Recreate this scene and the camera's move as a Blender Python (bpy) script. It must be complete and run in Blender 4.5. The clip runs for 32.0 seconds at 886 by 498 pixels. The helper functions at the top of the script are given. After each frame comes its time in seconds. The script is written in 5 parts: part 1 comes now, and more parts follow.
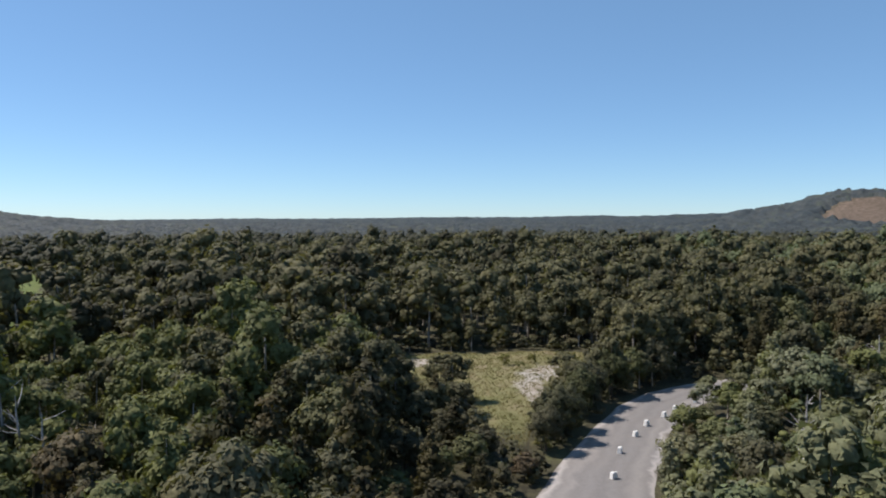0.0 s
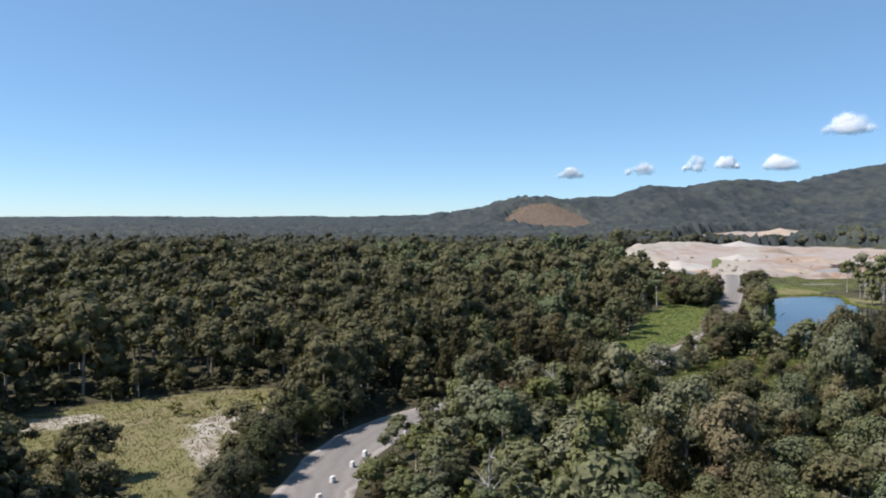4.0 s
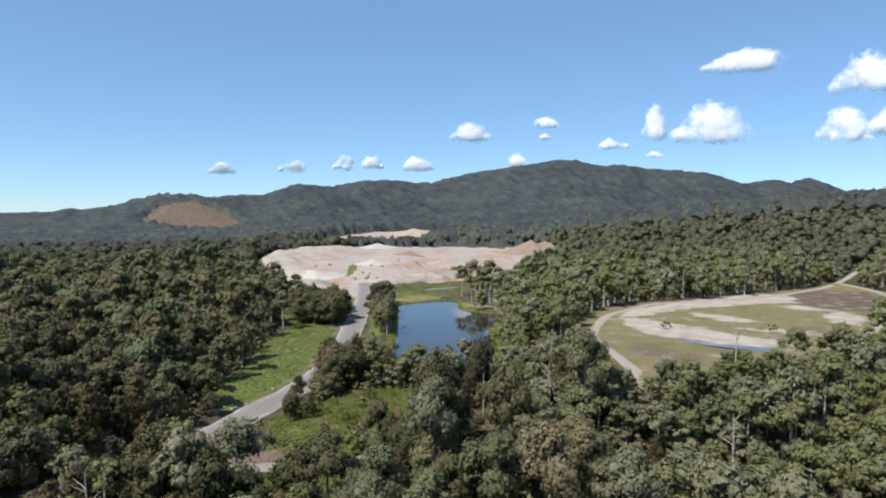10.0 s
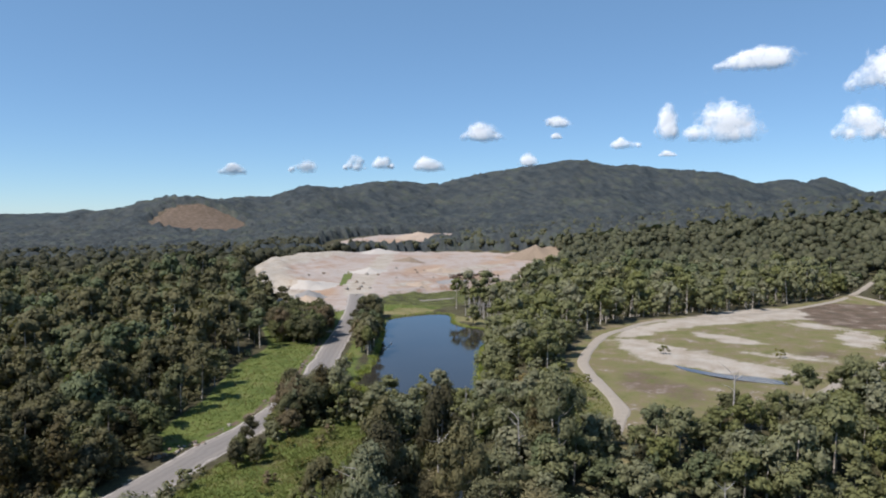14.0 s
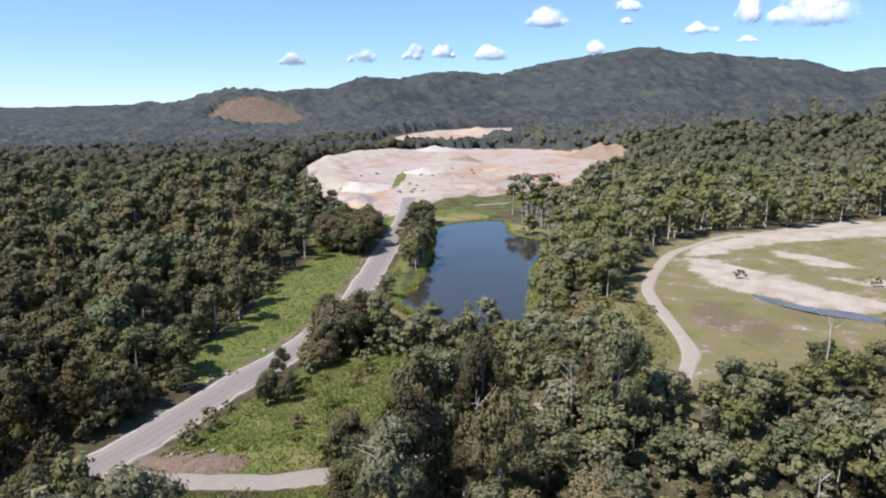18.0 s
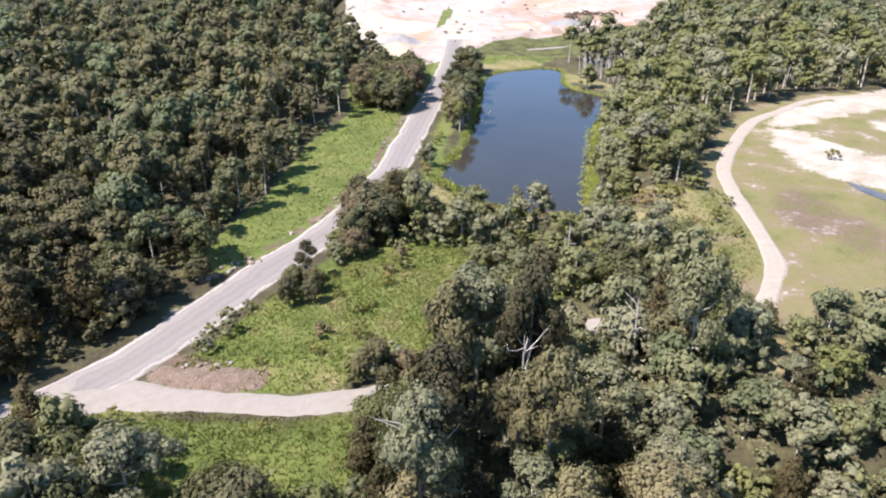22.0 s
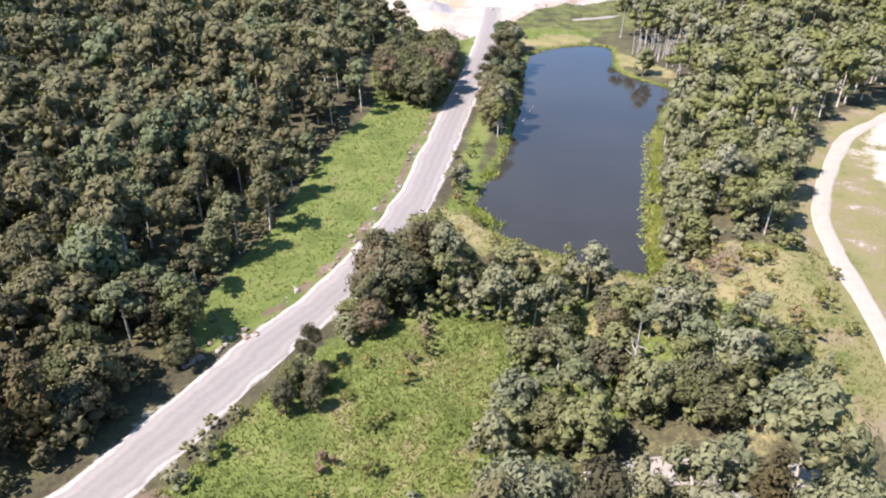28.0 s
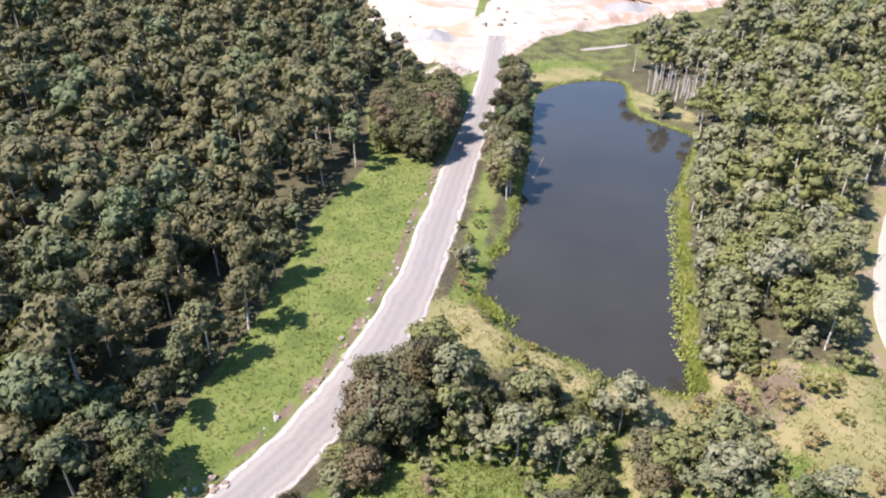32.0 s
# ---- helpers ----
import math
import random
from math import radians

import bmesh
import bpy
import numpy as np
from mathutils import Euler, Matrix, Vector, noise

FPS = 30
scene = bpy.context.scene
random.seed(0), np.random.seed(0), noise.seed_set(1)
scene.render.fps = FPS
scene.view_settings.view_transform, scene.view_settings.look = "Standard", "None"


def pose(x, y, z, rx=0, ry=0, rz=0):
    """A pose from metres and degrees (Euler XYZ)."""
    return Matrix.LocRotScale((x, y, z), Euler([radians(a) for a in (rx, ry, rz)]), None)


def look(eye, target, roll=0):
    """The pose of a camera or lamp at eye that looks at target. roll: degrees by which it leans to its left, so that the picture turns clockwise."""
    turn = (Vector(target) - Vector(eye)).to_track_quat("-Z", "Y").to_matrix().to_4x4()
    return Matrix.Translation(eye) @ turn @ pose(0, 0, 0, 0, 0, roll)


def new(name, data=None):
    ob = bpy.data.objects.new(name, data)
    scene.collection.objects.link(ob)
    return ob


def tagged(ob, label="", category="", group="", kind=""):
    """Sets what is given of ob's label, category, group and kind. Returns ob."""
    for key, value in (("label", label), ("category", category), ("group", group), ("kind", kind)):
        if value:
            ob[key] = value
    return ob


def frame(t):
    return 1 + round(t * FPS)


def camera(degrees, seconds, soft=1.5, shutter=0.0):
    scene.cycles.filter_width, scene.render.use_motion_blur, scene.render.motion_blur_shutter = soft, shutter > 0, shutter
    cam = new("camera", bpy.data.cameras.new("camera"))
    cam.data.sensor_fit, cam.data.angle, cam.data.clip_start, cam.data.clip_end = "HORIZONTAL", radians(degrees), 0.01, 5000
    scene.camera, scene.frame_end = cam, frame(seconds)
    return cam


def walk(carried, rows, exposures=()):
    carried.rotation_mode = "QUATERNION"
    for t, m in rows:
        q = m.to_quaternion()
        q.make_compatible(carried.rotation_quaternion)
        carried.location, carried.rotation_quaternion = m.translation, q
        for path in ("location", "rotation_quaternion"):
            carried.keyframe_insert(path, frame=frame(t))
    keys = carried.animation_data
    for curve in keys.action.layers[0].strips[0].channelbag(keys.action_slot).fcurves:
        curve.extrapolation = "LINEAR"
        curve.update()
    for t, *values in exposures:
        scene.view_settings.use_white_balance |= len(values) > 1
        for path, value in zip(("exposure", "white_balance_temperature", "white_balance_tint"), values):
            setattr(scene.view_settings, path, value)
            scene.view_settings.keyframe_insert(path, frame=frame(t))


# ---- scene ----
cam = camera(65.1, 32.0, soft=2.0)
METRES, EYE, TILT, LEAN, TURN = 150.0, 27.0, -2.6, 0.0, 0.0
ROWS = [
    (0.0, 0.0, 0.0, 0.0, -0.0, 0.0, 0.0),
    (0.5, 0.0023, 0.0102, 0.0041, -3.65, 0.03, 0.07),
    (1.0, 0.0058, 0.0207, 0.0083, -7.75, 0.02, 0.15),
    (1.5, 0.0102, 0.0311, 0.0123, -11.57, 0.02, 0.22),
    (2.0, 0.0158, 0.042, 0.0164, -13.79, -0.0, 0.27),
    (2.5, 0.0222, 0.0525, 0.0205, -15.25, -0.03, 0.3),
    (3.0, 0.0302, 0.0628, 0.0245, -18.32, -0.08, 0.37),
    (3.5, 0.0386, 0.0723, 0.0286, -21.7, -0.12, 0.48),
    (5.5, 0.0798, 0.105, 0.0451, -28.05, -0.25, 0.83),
    (6.0, 0.0915, 0.1116, 0.0499, -32.93, -0.36, 0.99),
    (6.5, 0.1034, 0.1177, 0.0549, -38.06, -0.5, 1.17),
    (7.0, 0.1161, 0.1233, 0.0594, -41.95, -0.63, 1.3),
    (7.5, 0.129, 0.1284, 0.0642, -44.08, -0.72, 1.39),
    (8.0, 0.1425, 0.1327, 0.0685, -46.12, -0.81, 1.47),
    (8.5, 0.1563, 0.1363, 0.0728, -48.04, -0.88, 1.55),
    (9.0, 0.1703, 0.1393, 0.077, -49.14, -0.95, 1.59),
    (9.5, 0.1843, 0.1414, 0.0814, -50.18, -1.02, 1.67),
    (10.0, 0.1987, 0.1433, 0.0853, -51.26, -1.07, 1.73),
    (10.5, 0.2133, 0.1449, 0.0894, -52.23, -1.13, 1.74),
    (11.0, 0.2281, 0.1456, 0.0933, -53.13, -1.17, 1.79),
    (11.5, 0.2428, 0.1462, 0.0969, -53.68, -1.18, 1.79),
    (12.0, 0.2581, 0.1464, 0.1004, -53.7, -1.2, 1.8),
    (12.5, 0.2725, 0.1469, 0.1047, -53.74, -1.23, 1.82),
    (13.0, 0.287, 0.1488, 0.1083, -53.79, -1.23, 1.81),
    (13.5, 0.3006, 0.1519, 0.1127, -53.18, -1.21, 1.83),
    (14.0, 0.314, 0.1569, 0.117, -50.25, -1.09, 1.82),
    (14.5, 0.3278, 0.1623, 0.1207, -48.91, -1.04, 1.82),
    (16.5, 0.3769, 0.19, 0.1354, -46.76, -5.18, 1.82),
    (17.0, 0.3884, 0.1985, 0.1389, -46.25, -6.69, 1.79),
    (17.5, 0.3992, 0.2072, 0.1426, -45.74, -8.25, 1.75),
    (18.0, 0.4101, 0.2165, 0.1458, -45.24, -9.79, 1.73),
    (18.5, 0.4209, 0.2259, 0.1494, -44.67, -11.34, 1.71),
    (19.0, 0.4316, 0.2358, 0.1525, -43.88, -12.88, 1.65),
    (19.5, 0.4415, 0.2457, 0.1563, -43.06, -14.45, 1.57),
    (20.0, 0.4516, 0.2559, 0.1602, -42.58, -16.02, 1.51),
    (20.5, 0.4617, 0.2662, 0.1641, -42.3, -17.62, 1.46),
    (21.0, 0.4719, 0.2766, 0.1681, -42.02, -19.22, 1.42),
    (21.5, 0.4817, 0.2876, 0.1723, -41.77, -20.86, 1.39),
    (22.0, 0.4976, 0.3046, 0.1782, -41.32, -23.37, 1.36),
    (22.5, 0.5075, 0.3154, 0.1823, -41.05, -24.96, 1.32),
    (23.0, 0.5167, 0.3265, 0.1866, -40.82, -26.56, 1.34),
    (23.5, 0.5287, 0.3406, 0.192, -40.48, -27.85, 1.32),
    (24.0, 0.5408, 0.3559, 0.1988, -39.72, -27.93, 1.3),
    (24.5, 0.556, 0.3735, 0.2047, -38.59, -27.91, 1.33),
    (25.0, 0.5654, 0.3847, 0.2092, -38.57, -27.94, 1.28),
    (25.5, 0.5747, 0.3963, 0.2133, -38.58, -27.93, 1.27),
    (27.5, 0.6122, 0.4423, 0.2308, -38.61, -27.98, 1.25),
    (28.0, 0.621, 0.4542, 0.2352, -38.62, -27.98, 1.23),
    (28.5, 0.6298, 0.466, 0.2397, -38.65, -27.97, 1.22),
    (29.0, 0.6386, 0.4779, 0.244, -38.67, -27.97, 1.21),
    (29.5, 0.6475, 0.4894, 0.2482, -38.68, -27.95, 1.2),
    (30.0, 0.661, 0.5074, 0.255, -38.71, -27.94, 1.19),
    (30.5, 0.6726, 0.5233, 0.2607, -38.73, -27.92, 1.16),
    (31.0, 0.685, 0.5399, 0.2668, -38.74, -27.92, 1.13),
    (31.5, 0.7017, 0.5617, 0.2747, -38.72, -27.87, 1.22),
    (32.0, 0.7102, 0.5738, 0.2796, -38.75, -27.88, 1.26),
]
EXPOSURES = [(0.0, 0.54, 6500, 12), (3.0, 0.63, 6500, 12), (6.0, 0.74, 6500, 12), (9.0, 0.74, 6500, 11), (11.0, 0.61, 6500, 11), (14.0, 0.50, 6500, 12), (17.0, 0.76, 6500, 16), (19.0, 1.08, 6500, 18), (20.5, 1.33, 6500, 18), (24.0, 1.69, 6500, 20), (32.0, 1.68, 6500, 20)]
walk(cam, [(t, pose(0, 0, EYE, TILT, LEAN, TURN) @ pose(METRES * x, METRES * y, METRES * z, 90 + pitch, roll, yaw)) for t, x, y, z, yaw, pitch, roll in ROWS], EXPOSURES)

# ---- light ----
SUN_AZ, SUN_EL = 288.0, 54.0            # degrees clockwise from +y, and above the horizon
world = bpy.data.worlds.new("world")
scene.world = world
world.use_nodes = True
wn = world.node_tree
sky = wn.nodes.new("ShaderNodeTexSky")
sky.sky_type, sky.sun_disc = "NISHITA", False
sky.sun_elevation, sky.sun_rotation = radians(SUN_EL), radians(SUN_AZ)
sky.air_density, sky.dust_density, sky.ozone_density = 1.0, 0.3, 4.0
sky.altitude = 2500
wn.nodes["Background"].inputs["Strength"].default_value = 0.088
tint = wn.nodes.new("ShaderNodeMix")      # tints the sky bluer than the plain sky model
tint.data_type, tint.blend_type = "RGBA", "MULTIPLY"
tint.inputs[0].default_value, tint.inputs[7].default_value = 1.0, (0.86, 0.985, 1.05, 1.0)
wn.links.new(sky.outputs[0], tint.inputs[6])
even = wn.nodes.new("ShaderNodeMix")
even.data_type = "RGBA"
even.inputs[0].default_value, even.inputs[7].default_value = 0.30, (2.2, 4.2, 6.4, 1.0)
wn.links.new(tint.outputs[2], even.inputs[6])
wn.links.new(even.outputs[2], wn.nodes["Background"].inputs["Color"])
sun_data = bpy.data.lights.new("sun", "SUN")
sun_data.energy, sun_data.angle, sun_data.color = 4.5, radians(0.55), (1.0, 0.94, 0.87)
sun = new("sun", sun_data)
sun_way = Vector((math.sin(radians(SUN_AZ)) * math.cos(radians(SUN_EL)), math.cos(radians(SUN_AZ)) * math.cos(radians(SUN_EL)), math.sin(radians(SUN_EL))))
sun.matrix_world = look(sun_way * 300, (0, 0, 0))

# ---- materials ----


def material(name, rough=0.9):
    m = bpy.data.materials.new(name)
    m.use_nodes = True
    b = m.node_tree.nodes["Principled BSDF"]
    b.inputs["Roughness"].default_value = rough
    b.inputs["Specular IOR Level"].default_value = 0.25
    return m, m.node_tree, b


def noise_of(nt, scale, detail=6.0, rough=0.6, coords="Object"):
    tc = nt.nodes.new("ShaderNodeTexCoord")
    if coords == "World":
        tc = nt.nodes.new("ShaderNodeNewGeometry")
    n = nt.nodes.new("ShaderNodeTexNoise")
    n.inputs["Scale"].default_value, n.inputs["Detail"].default_value, n.inputs["Roughness"].default_value = scale, detail, rough
    nt.links.new(tc.outputs["Position" if coords == "World" else coords], n.inputs["Vector"])
    return n.outputs["Fac"]


def ramp(nt, fac, stops):
    r = nt.nodes.new("ShaderNodeValToRGB")
    e = r.color_ramp.elements
    while len(e) < len(stops):
        e.new(0.5)
    for el, (p, c) in zip(e, stops):
        el.position, el.color = p, (*c, 1.0)
    nt.links.new(fac, r.inputs["Fac"])
    return r.outputs["Color"]


def mix(nt, fac, a, b, how="MIX"):
    x = nt.nodes.new("ShaderNodeMix")
    x.data_type, x.blend_type = "RGBA", how
    for sock, v in ((x.inputs[0], fac), (x.inputs[6], a), (x.inputs[7], b)):
        if isinstance(v, (int, float)):
            sock.default_value = v
        elif isinstance(v, tuple):
            sock.default_value = (*v, 1.0)
        else:
            nt.links.new(v, sock)
    return x.outputs[2]


def calc(nt, op, a, b=0.0, clamp=False):
    x = nt.nodes.new("ShaderNodeMath")
    x.operation, x.use_clamp = op, clamp
    for sock, v in zip(x.inputs, (a, b)):
        if isinstance(v, (int, float)):
            sock.default_value = v
        else:
            nt.links.new(v, sock)
    return x.outputs[0]


def attribute(nt, name):
    a = nt.nodes.new("ShaderNodeAttribute")
    a.attribute_name = name
    return a.outputs["Fac"]


def bump(nt, b, height, strength, distance):
    n = nt.nodes.new("ShaderNodeBump")
    n.inputs["Strength"].default_value, n.inputs["Distance"].default_value = strength, distance
    nt.links.new(height, n.inputs["Height"])
    nt.links.new(n.outputs[0], b.inputs["Normal"])


def earth_material(name, dark, light, scale=0.6, relief=0.3, spots=None):
    m, nt, b = material(name, 0.95)
    n1, n2 = noise_of(nt, scale, 8, 0.65), noise_of(nt, scale * 0.13, 4)
    c = mix(nt, n2, ramp(nt, n1, [(0.3, dark), (0.7, light)]), tuple(0.82 * v for v in light))
    if spots:
        c = mix(nt, ramp(nt, noise_of(nt, scale * 4, 3), [(0.55, (0, 0, 0)), (0.68, (1, 1, 1))]), c, spots)
    nt.links.new(c, b.inputs["Base Color"])
    bump(nt, b, n1, 0.6, relief)
    return m


def leaf_material(name, stops, by="object", glow=0.32, grain=1.6):
    """Dull eucalypt foliage: one hue a tree, flecked leaf by leaf."""
    m, nt, b = material(name, 0.7)
    b.inputs["Specular IOR Level"].default_value = 0.12
    geo = nt.nodes.new("ShaderNodeNewGeometry")
    if by == "object":
        info = nt.nodes.new("ShaderNodeObjectInfo")
        tree = info.outputs["Random"]
    else:
        tree = attribute(nt, "tint")
    c = ramp(nt, tree, stops)
    fleck = ramp(nt, geo.outputs["Random Per Island"], [(0.0, (0.86, 0.86, 0.86)), (0.75, (1.0, 1.0, 1.0)), (1.0, (1.12, 1.12, 1.06))])
    c = mix(nt, 1.0, c, fleck, "MULTIPLY")
    # noise puts dark gaps between sprays into the colour, and dents them
    if grain:
        sprays = noise_of(nt, grain, 5, 0.7)
        c = mix(nt, 1.0, c, ramp(nt, sprays, [(0.34, (0.68, 0.68, 0.68)), (0.52, (1.0, 1.0, 1.0)), (0.70, (1.18, 1.17, 1.12))]), "MULTIPLY")
        bump(nt, b, sprays, 0.6, 0.6 / grain)
    nt.links.new(c, b.inputs["Base Color"])
    tl = nt.nodes.new("ShaderNodeBsdfTranslucent")
    nt.links.new(mix(nt, 1.0, c, (glow * 1.15, glow * 1.2, glow * 0.6), "MULTIPLY"), tl.inputs["Color"])
    ms = nt.nodes.new("ShaderNodeAddShader")
    nt.links.new(b.outputs[0], ms.inputs[0])
    nt.links.new(tl.outputs[0], ms.inputs[1])
    nt.links.new(ms.outputs[0], nt.nodes["Material Output"].inputs["Surface"])
    return m


OLIVE = [(0.0, (0.044, 0.040, 0.022)), (0.14, (0.078, 0.075, 0.039)), (0.27, (0.104, 0.095, 0.048)), (0.40, (0.084, 0.102, 0.052)), (0.52, (0.136, 0.137, 0.086)), (0.66, (0.106, 0.112, 0.040)), (0.80, (0.142, 0.143, 0.094)), (0.92, (0.146, 0.134, 0.070)), (1.0, (0.140, 0.104, 0.068))]
DARK = [(0.0, (0.030, 0.026, 0.013)), (0.5, (0.045, 0.041, 0.018)), (1.0, (0.066, 0.052, 0.024))]
SHRUB = [(0.0, (0.095, 0.098, 0.033)), (0.4, (0.138, 0.134, 0.043)), (0.7, (0.175, 0.158, 0.054)), (0.9, (0.185, 0.168, 0.055)), (1.0, (0.180, 0.128, 0.072))]
# far foliage is blued: distance haze is put into its base colour
HILL_HAZED = [(0.0, (0.029, 0.037, 0.041)), (0.35, (0.042, 0.051, 0.055)), (0.65, (0.055, 0.062, 0.062)), (0.85, (0.056, 0.068, 0.058)), (1.0, (0.078, 0.081, 0.070))]
m_gum, m_gum_wood = leaf_material("gum_leaves", OLIVE), leaf_material("woodland_leaves", OLIVE, "tree")
m_dark = leaf_material("dark_leaves", DARK)
m_wattle = leaf_material("wattle_leaves", [(0.0, (0.046, 0.041, 0.024)), (0.25, (0.086, 0.082, 0.048)), (0.45, (0.056, 0.060, 0.026)), (0.65, (0.084, 0.092, 0.038)), (0.85, (0.104, 0.096, 0.050)), (1.0, (0.092, 0.068, 0.042))])
m_far_wood = leaf_material("far_leaves", [(0.0, (0.032, 0.033, 0.020)), (0.3, (0.050, 0.050, 0.030)), (0.6, (0.070, 0.074, 0.044)), (1.0, (0.092, 0.088, 0.052))], "tree", 0.4, 0.5)
m_dryleaf = leaf_material("withered_leaves", [(0.0, (0.115, 0.085, 0.055)), (1.0, (0.165, 0.125, 0.085))])
m_shrub, m_hillwood = leaf_material("shrub_leaves", SHRUB), leaf_material("hazed_hill_leaves", HILL_HAZED, "tree", 0.4, 0.11)
m_bark, nt, b = material("pale_bark", 0.85)
nt.links.new(ramp(nt, noise_of(nt, 1.4, 7), [(0.32, (0.16, 0.13, 0.10)), (0.5, (0.40, 0.36, 0.31)), (0.7, (0.58, 0.54, 0.48))]), b.inputs["Base Color"])
m_darkbark, nt, b = material("dark_bark", 0.9)
nt.links.new(ramp(nt, noise_of(nt, 2.0, 7), [(0.3, (0.06, 0.05, 0.04)), (0.7, (0.17, 0.145, 0.12))]), b.inputs["Base Color"])
m_dead, nt, b = material("dead_wood", 0.9)
nt.links.new(ramp(nt, noise_of(nt, 2.0, 7), [(0.3, (0.22, 0.20, 0.18)), (0.7, (0.46, 0.43, 0.40))]), b.inputs["Base Color"])

# water: dark and still, faintly rippled
m_water, nt, b = material("pond_water", 0.06)
nt.links.new(ramp(nt, noise_of(nt, 0.03, 3), [(0.3, (0.022, 0.021, 0.018)), (0.7, (0.030, 0.028, 0.024))]), b.inputs["Base Color"])
b.inputs["IOR"].default_value, b.inputs["Specular IOR Level"].default_value = 1.33, 0.5
bump(nt, b, noise_of(nt, 1.2, 3), 0.05, 0.05)

# gravel of the haul road: grey lane, chalky wheel tracks and verges
m_road, nt, b = material("haul_road_gravel", 0.95)
grit, patch = noise_of(nt, 2.2, 9, 0.7), noise_of(nt, 0.12, 5)
across = attribute(nt, "across")
lane = calc(nt, "ADD", across, calc(nt, "MULTIPLY", calc(nt, "SUBTRACT", noise_of(nt, 0.22, 6, 0.65), 0.5), 0.34))
c = ramp(nt, lane, [(0.0, (0.224, 0.200, 0.168)), (0.07, (0.540, 0.505, 0.465)), (0.14, (0.264, 0.248, 0.228)), (0.22, (0.320, 0.300, 0.276)), (0.30, (0.216, 0.206, 0.194)), (0.40, (0.248, 0.238, 0.224)), (0.50, (0.200, 0.192, 0.182)), (0.60, (0.248, 0.238, 0.224)), (0.70, (0.212, 0.202, 0.190)), (0.80, (0.296, 0.280, 0.256)), (0.88, (0.232, 0.220, 0.204)), (0.94, (0.540, 0.505, 0.465)), (1.0, (0.216, 0.192, 0.152))])
c = mix(nt, 0.35, c, ramp(nt, grit, [(0.3, (0.149, 0.132, 0.117)), (0.7, (0.278, 0.250, 0.224))]))
c = mix(nt, ramp(nt, patch, [(0.45, (0, 0, 0)), (0.75, (0.225, 0.213, 0.203))]), c, (0.270, 0.238, 0.208))
c = mix(nt, 1.0, c, (0.76, 0.752, 0.765), "MULTIPLY")
nt.links.new(c, b.inputs["Base Color"])
bump(nt, b, grit, 0.5, 0.12)
m_track = earth_material("pale_track_dirt", (0.180, 0.158, 0.135), (0.262, 0.240, 0.214), 0.9, 0.15)
m_loop = earth_material("cream_track_dirt", (0.215, 0.185, 0.148), (0.315, 0.280, 0.238), 0.9, 0.15)
m_rock = earth_material("pale_rock", (0.150, 0.130, 0.110), (0.299, 0.274, 0.244), 1.5, 0.1)
m_concrete = earth_material("white_concrete", (0.62, 0.61, 0.58), (0.82, 0.81, 0.78), 2.5, 0.02)

# ground: leaf litter, grass, dry grass, sand and quarried clay by where they lie
m_ground, nt, b = material("ground_earth", 0.96)
n_fine, n_mid, n_big = noise_of(nt, 1.3, 8, 0.7), noise_of(nt, 0.16, 6, 0.6), noise_of(nt, 0.022, 5)
litter = ramp(nt, calc(nt, "ADD", calc(nt, "MULTIPLY", n_mid, 0.5), calc(nt, "MULTIPLY", n_fine, 0.5)), [(0.36, (0.026, 0.023, 0.014)), (0.5, (0.056, 0.050, 0.027)), (0.62, (0.078, 0.078, 0.034))])
lush = ramp(nt, calc(nt, "ADD", calc(nt, "MULTIPLY", n_mid, 0.65), calc(nt, "MULTIPLY", n_fine, 0.35)), [(0.33, (0.046, 0.064, 0.016)), (0.45, (0.076, 0.102, 0.023)), (0.55, (0.108, 0.130, 0.034)), (0.64, (0.118, 0.112, 0.046)), (0.74, (0.150, 0.150, 0.060))])
dry = ramp(nt, calc(nt, "ADD", calc(nt, "MULTIPLY", n_mid, 0.7), calc(nt, "MULTIPLY", n_fine, 0.3)), [(0.33, (0.093, 0.095, 0.032)), (0.48, (0.145, 0.136, 0.058)), (0.60, (0.192, 0.162, 0.081)), (0.72, (0.217, 0.180, 0.106))])
sand = ramp(nt, calc(nt, "ADD", calc(nt, "MULTIPLY", n_mid, 0.6), calc(nt, "MULTIPLY", n_fine, 0.4)), [(0.35, (0.219, 0.180, 0.135)), (0.5, (0.310, 0.274, 0.230)), (0.65, (0.359, 0.339, 0.299))])
clay = ramp(nt, calc(nt, "ADD", calc(nt, "MULTIPLY", n_big, 0.6), calc(nt, "MULTIPLY", n_mid, 0.4)), [(0.32, (0.215, 0.140, 0.098)), (0.41, (0.270, 0.200, 0.158)), (0.48, (0.300, 0.252, 0.222)), (0.55, (0.318, 0.286, 0.262)), (0.62, (0.282, 0.218, 0.178)), (0.70, (0.240, 0.158, 0.108))])
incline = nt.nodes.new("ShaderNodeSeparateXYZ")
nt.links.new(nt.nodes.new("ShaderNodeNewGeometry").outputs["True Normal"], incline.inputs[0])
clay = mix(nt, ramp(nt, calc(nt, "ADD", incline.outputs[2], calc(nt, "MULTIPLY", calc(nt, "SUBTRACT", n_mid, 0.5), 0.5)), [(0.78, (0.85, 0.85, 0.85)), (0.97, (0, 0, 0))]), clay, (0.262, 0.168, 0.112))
ochre = ramp(nt, calc(nt, "ADD", calc(nt, "MULTIPLY", n_mid, 0.6), calc(nt, "MULTIPLY", n_fine, 0.4)), [(0.34, (0.225, 0.140, 0.088)), (0.5, (0.300, 0.208, 0.145)), (0.66, (0.335, 0.262, 0.205))])
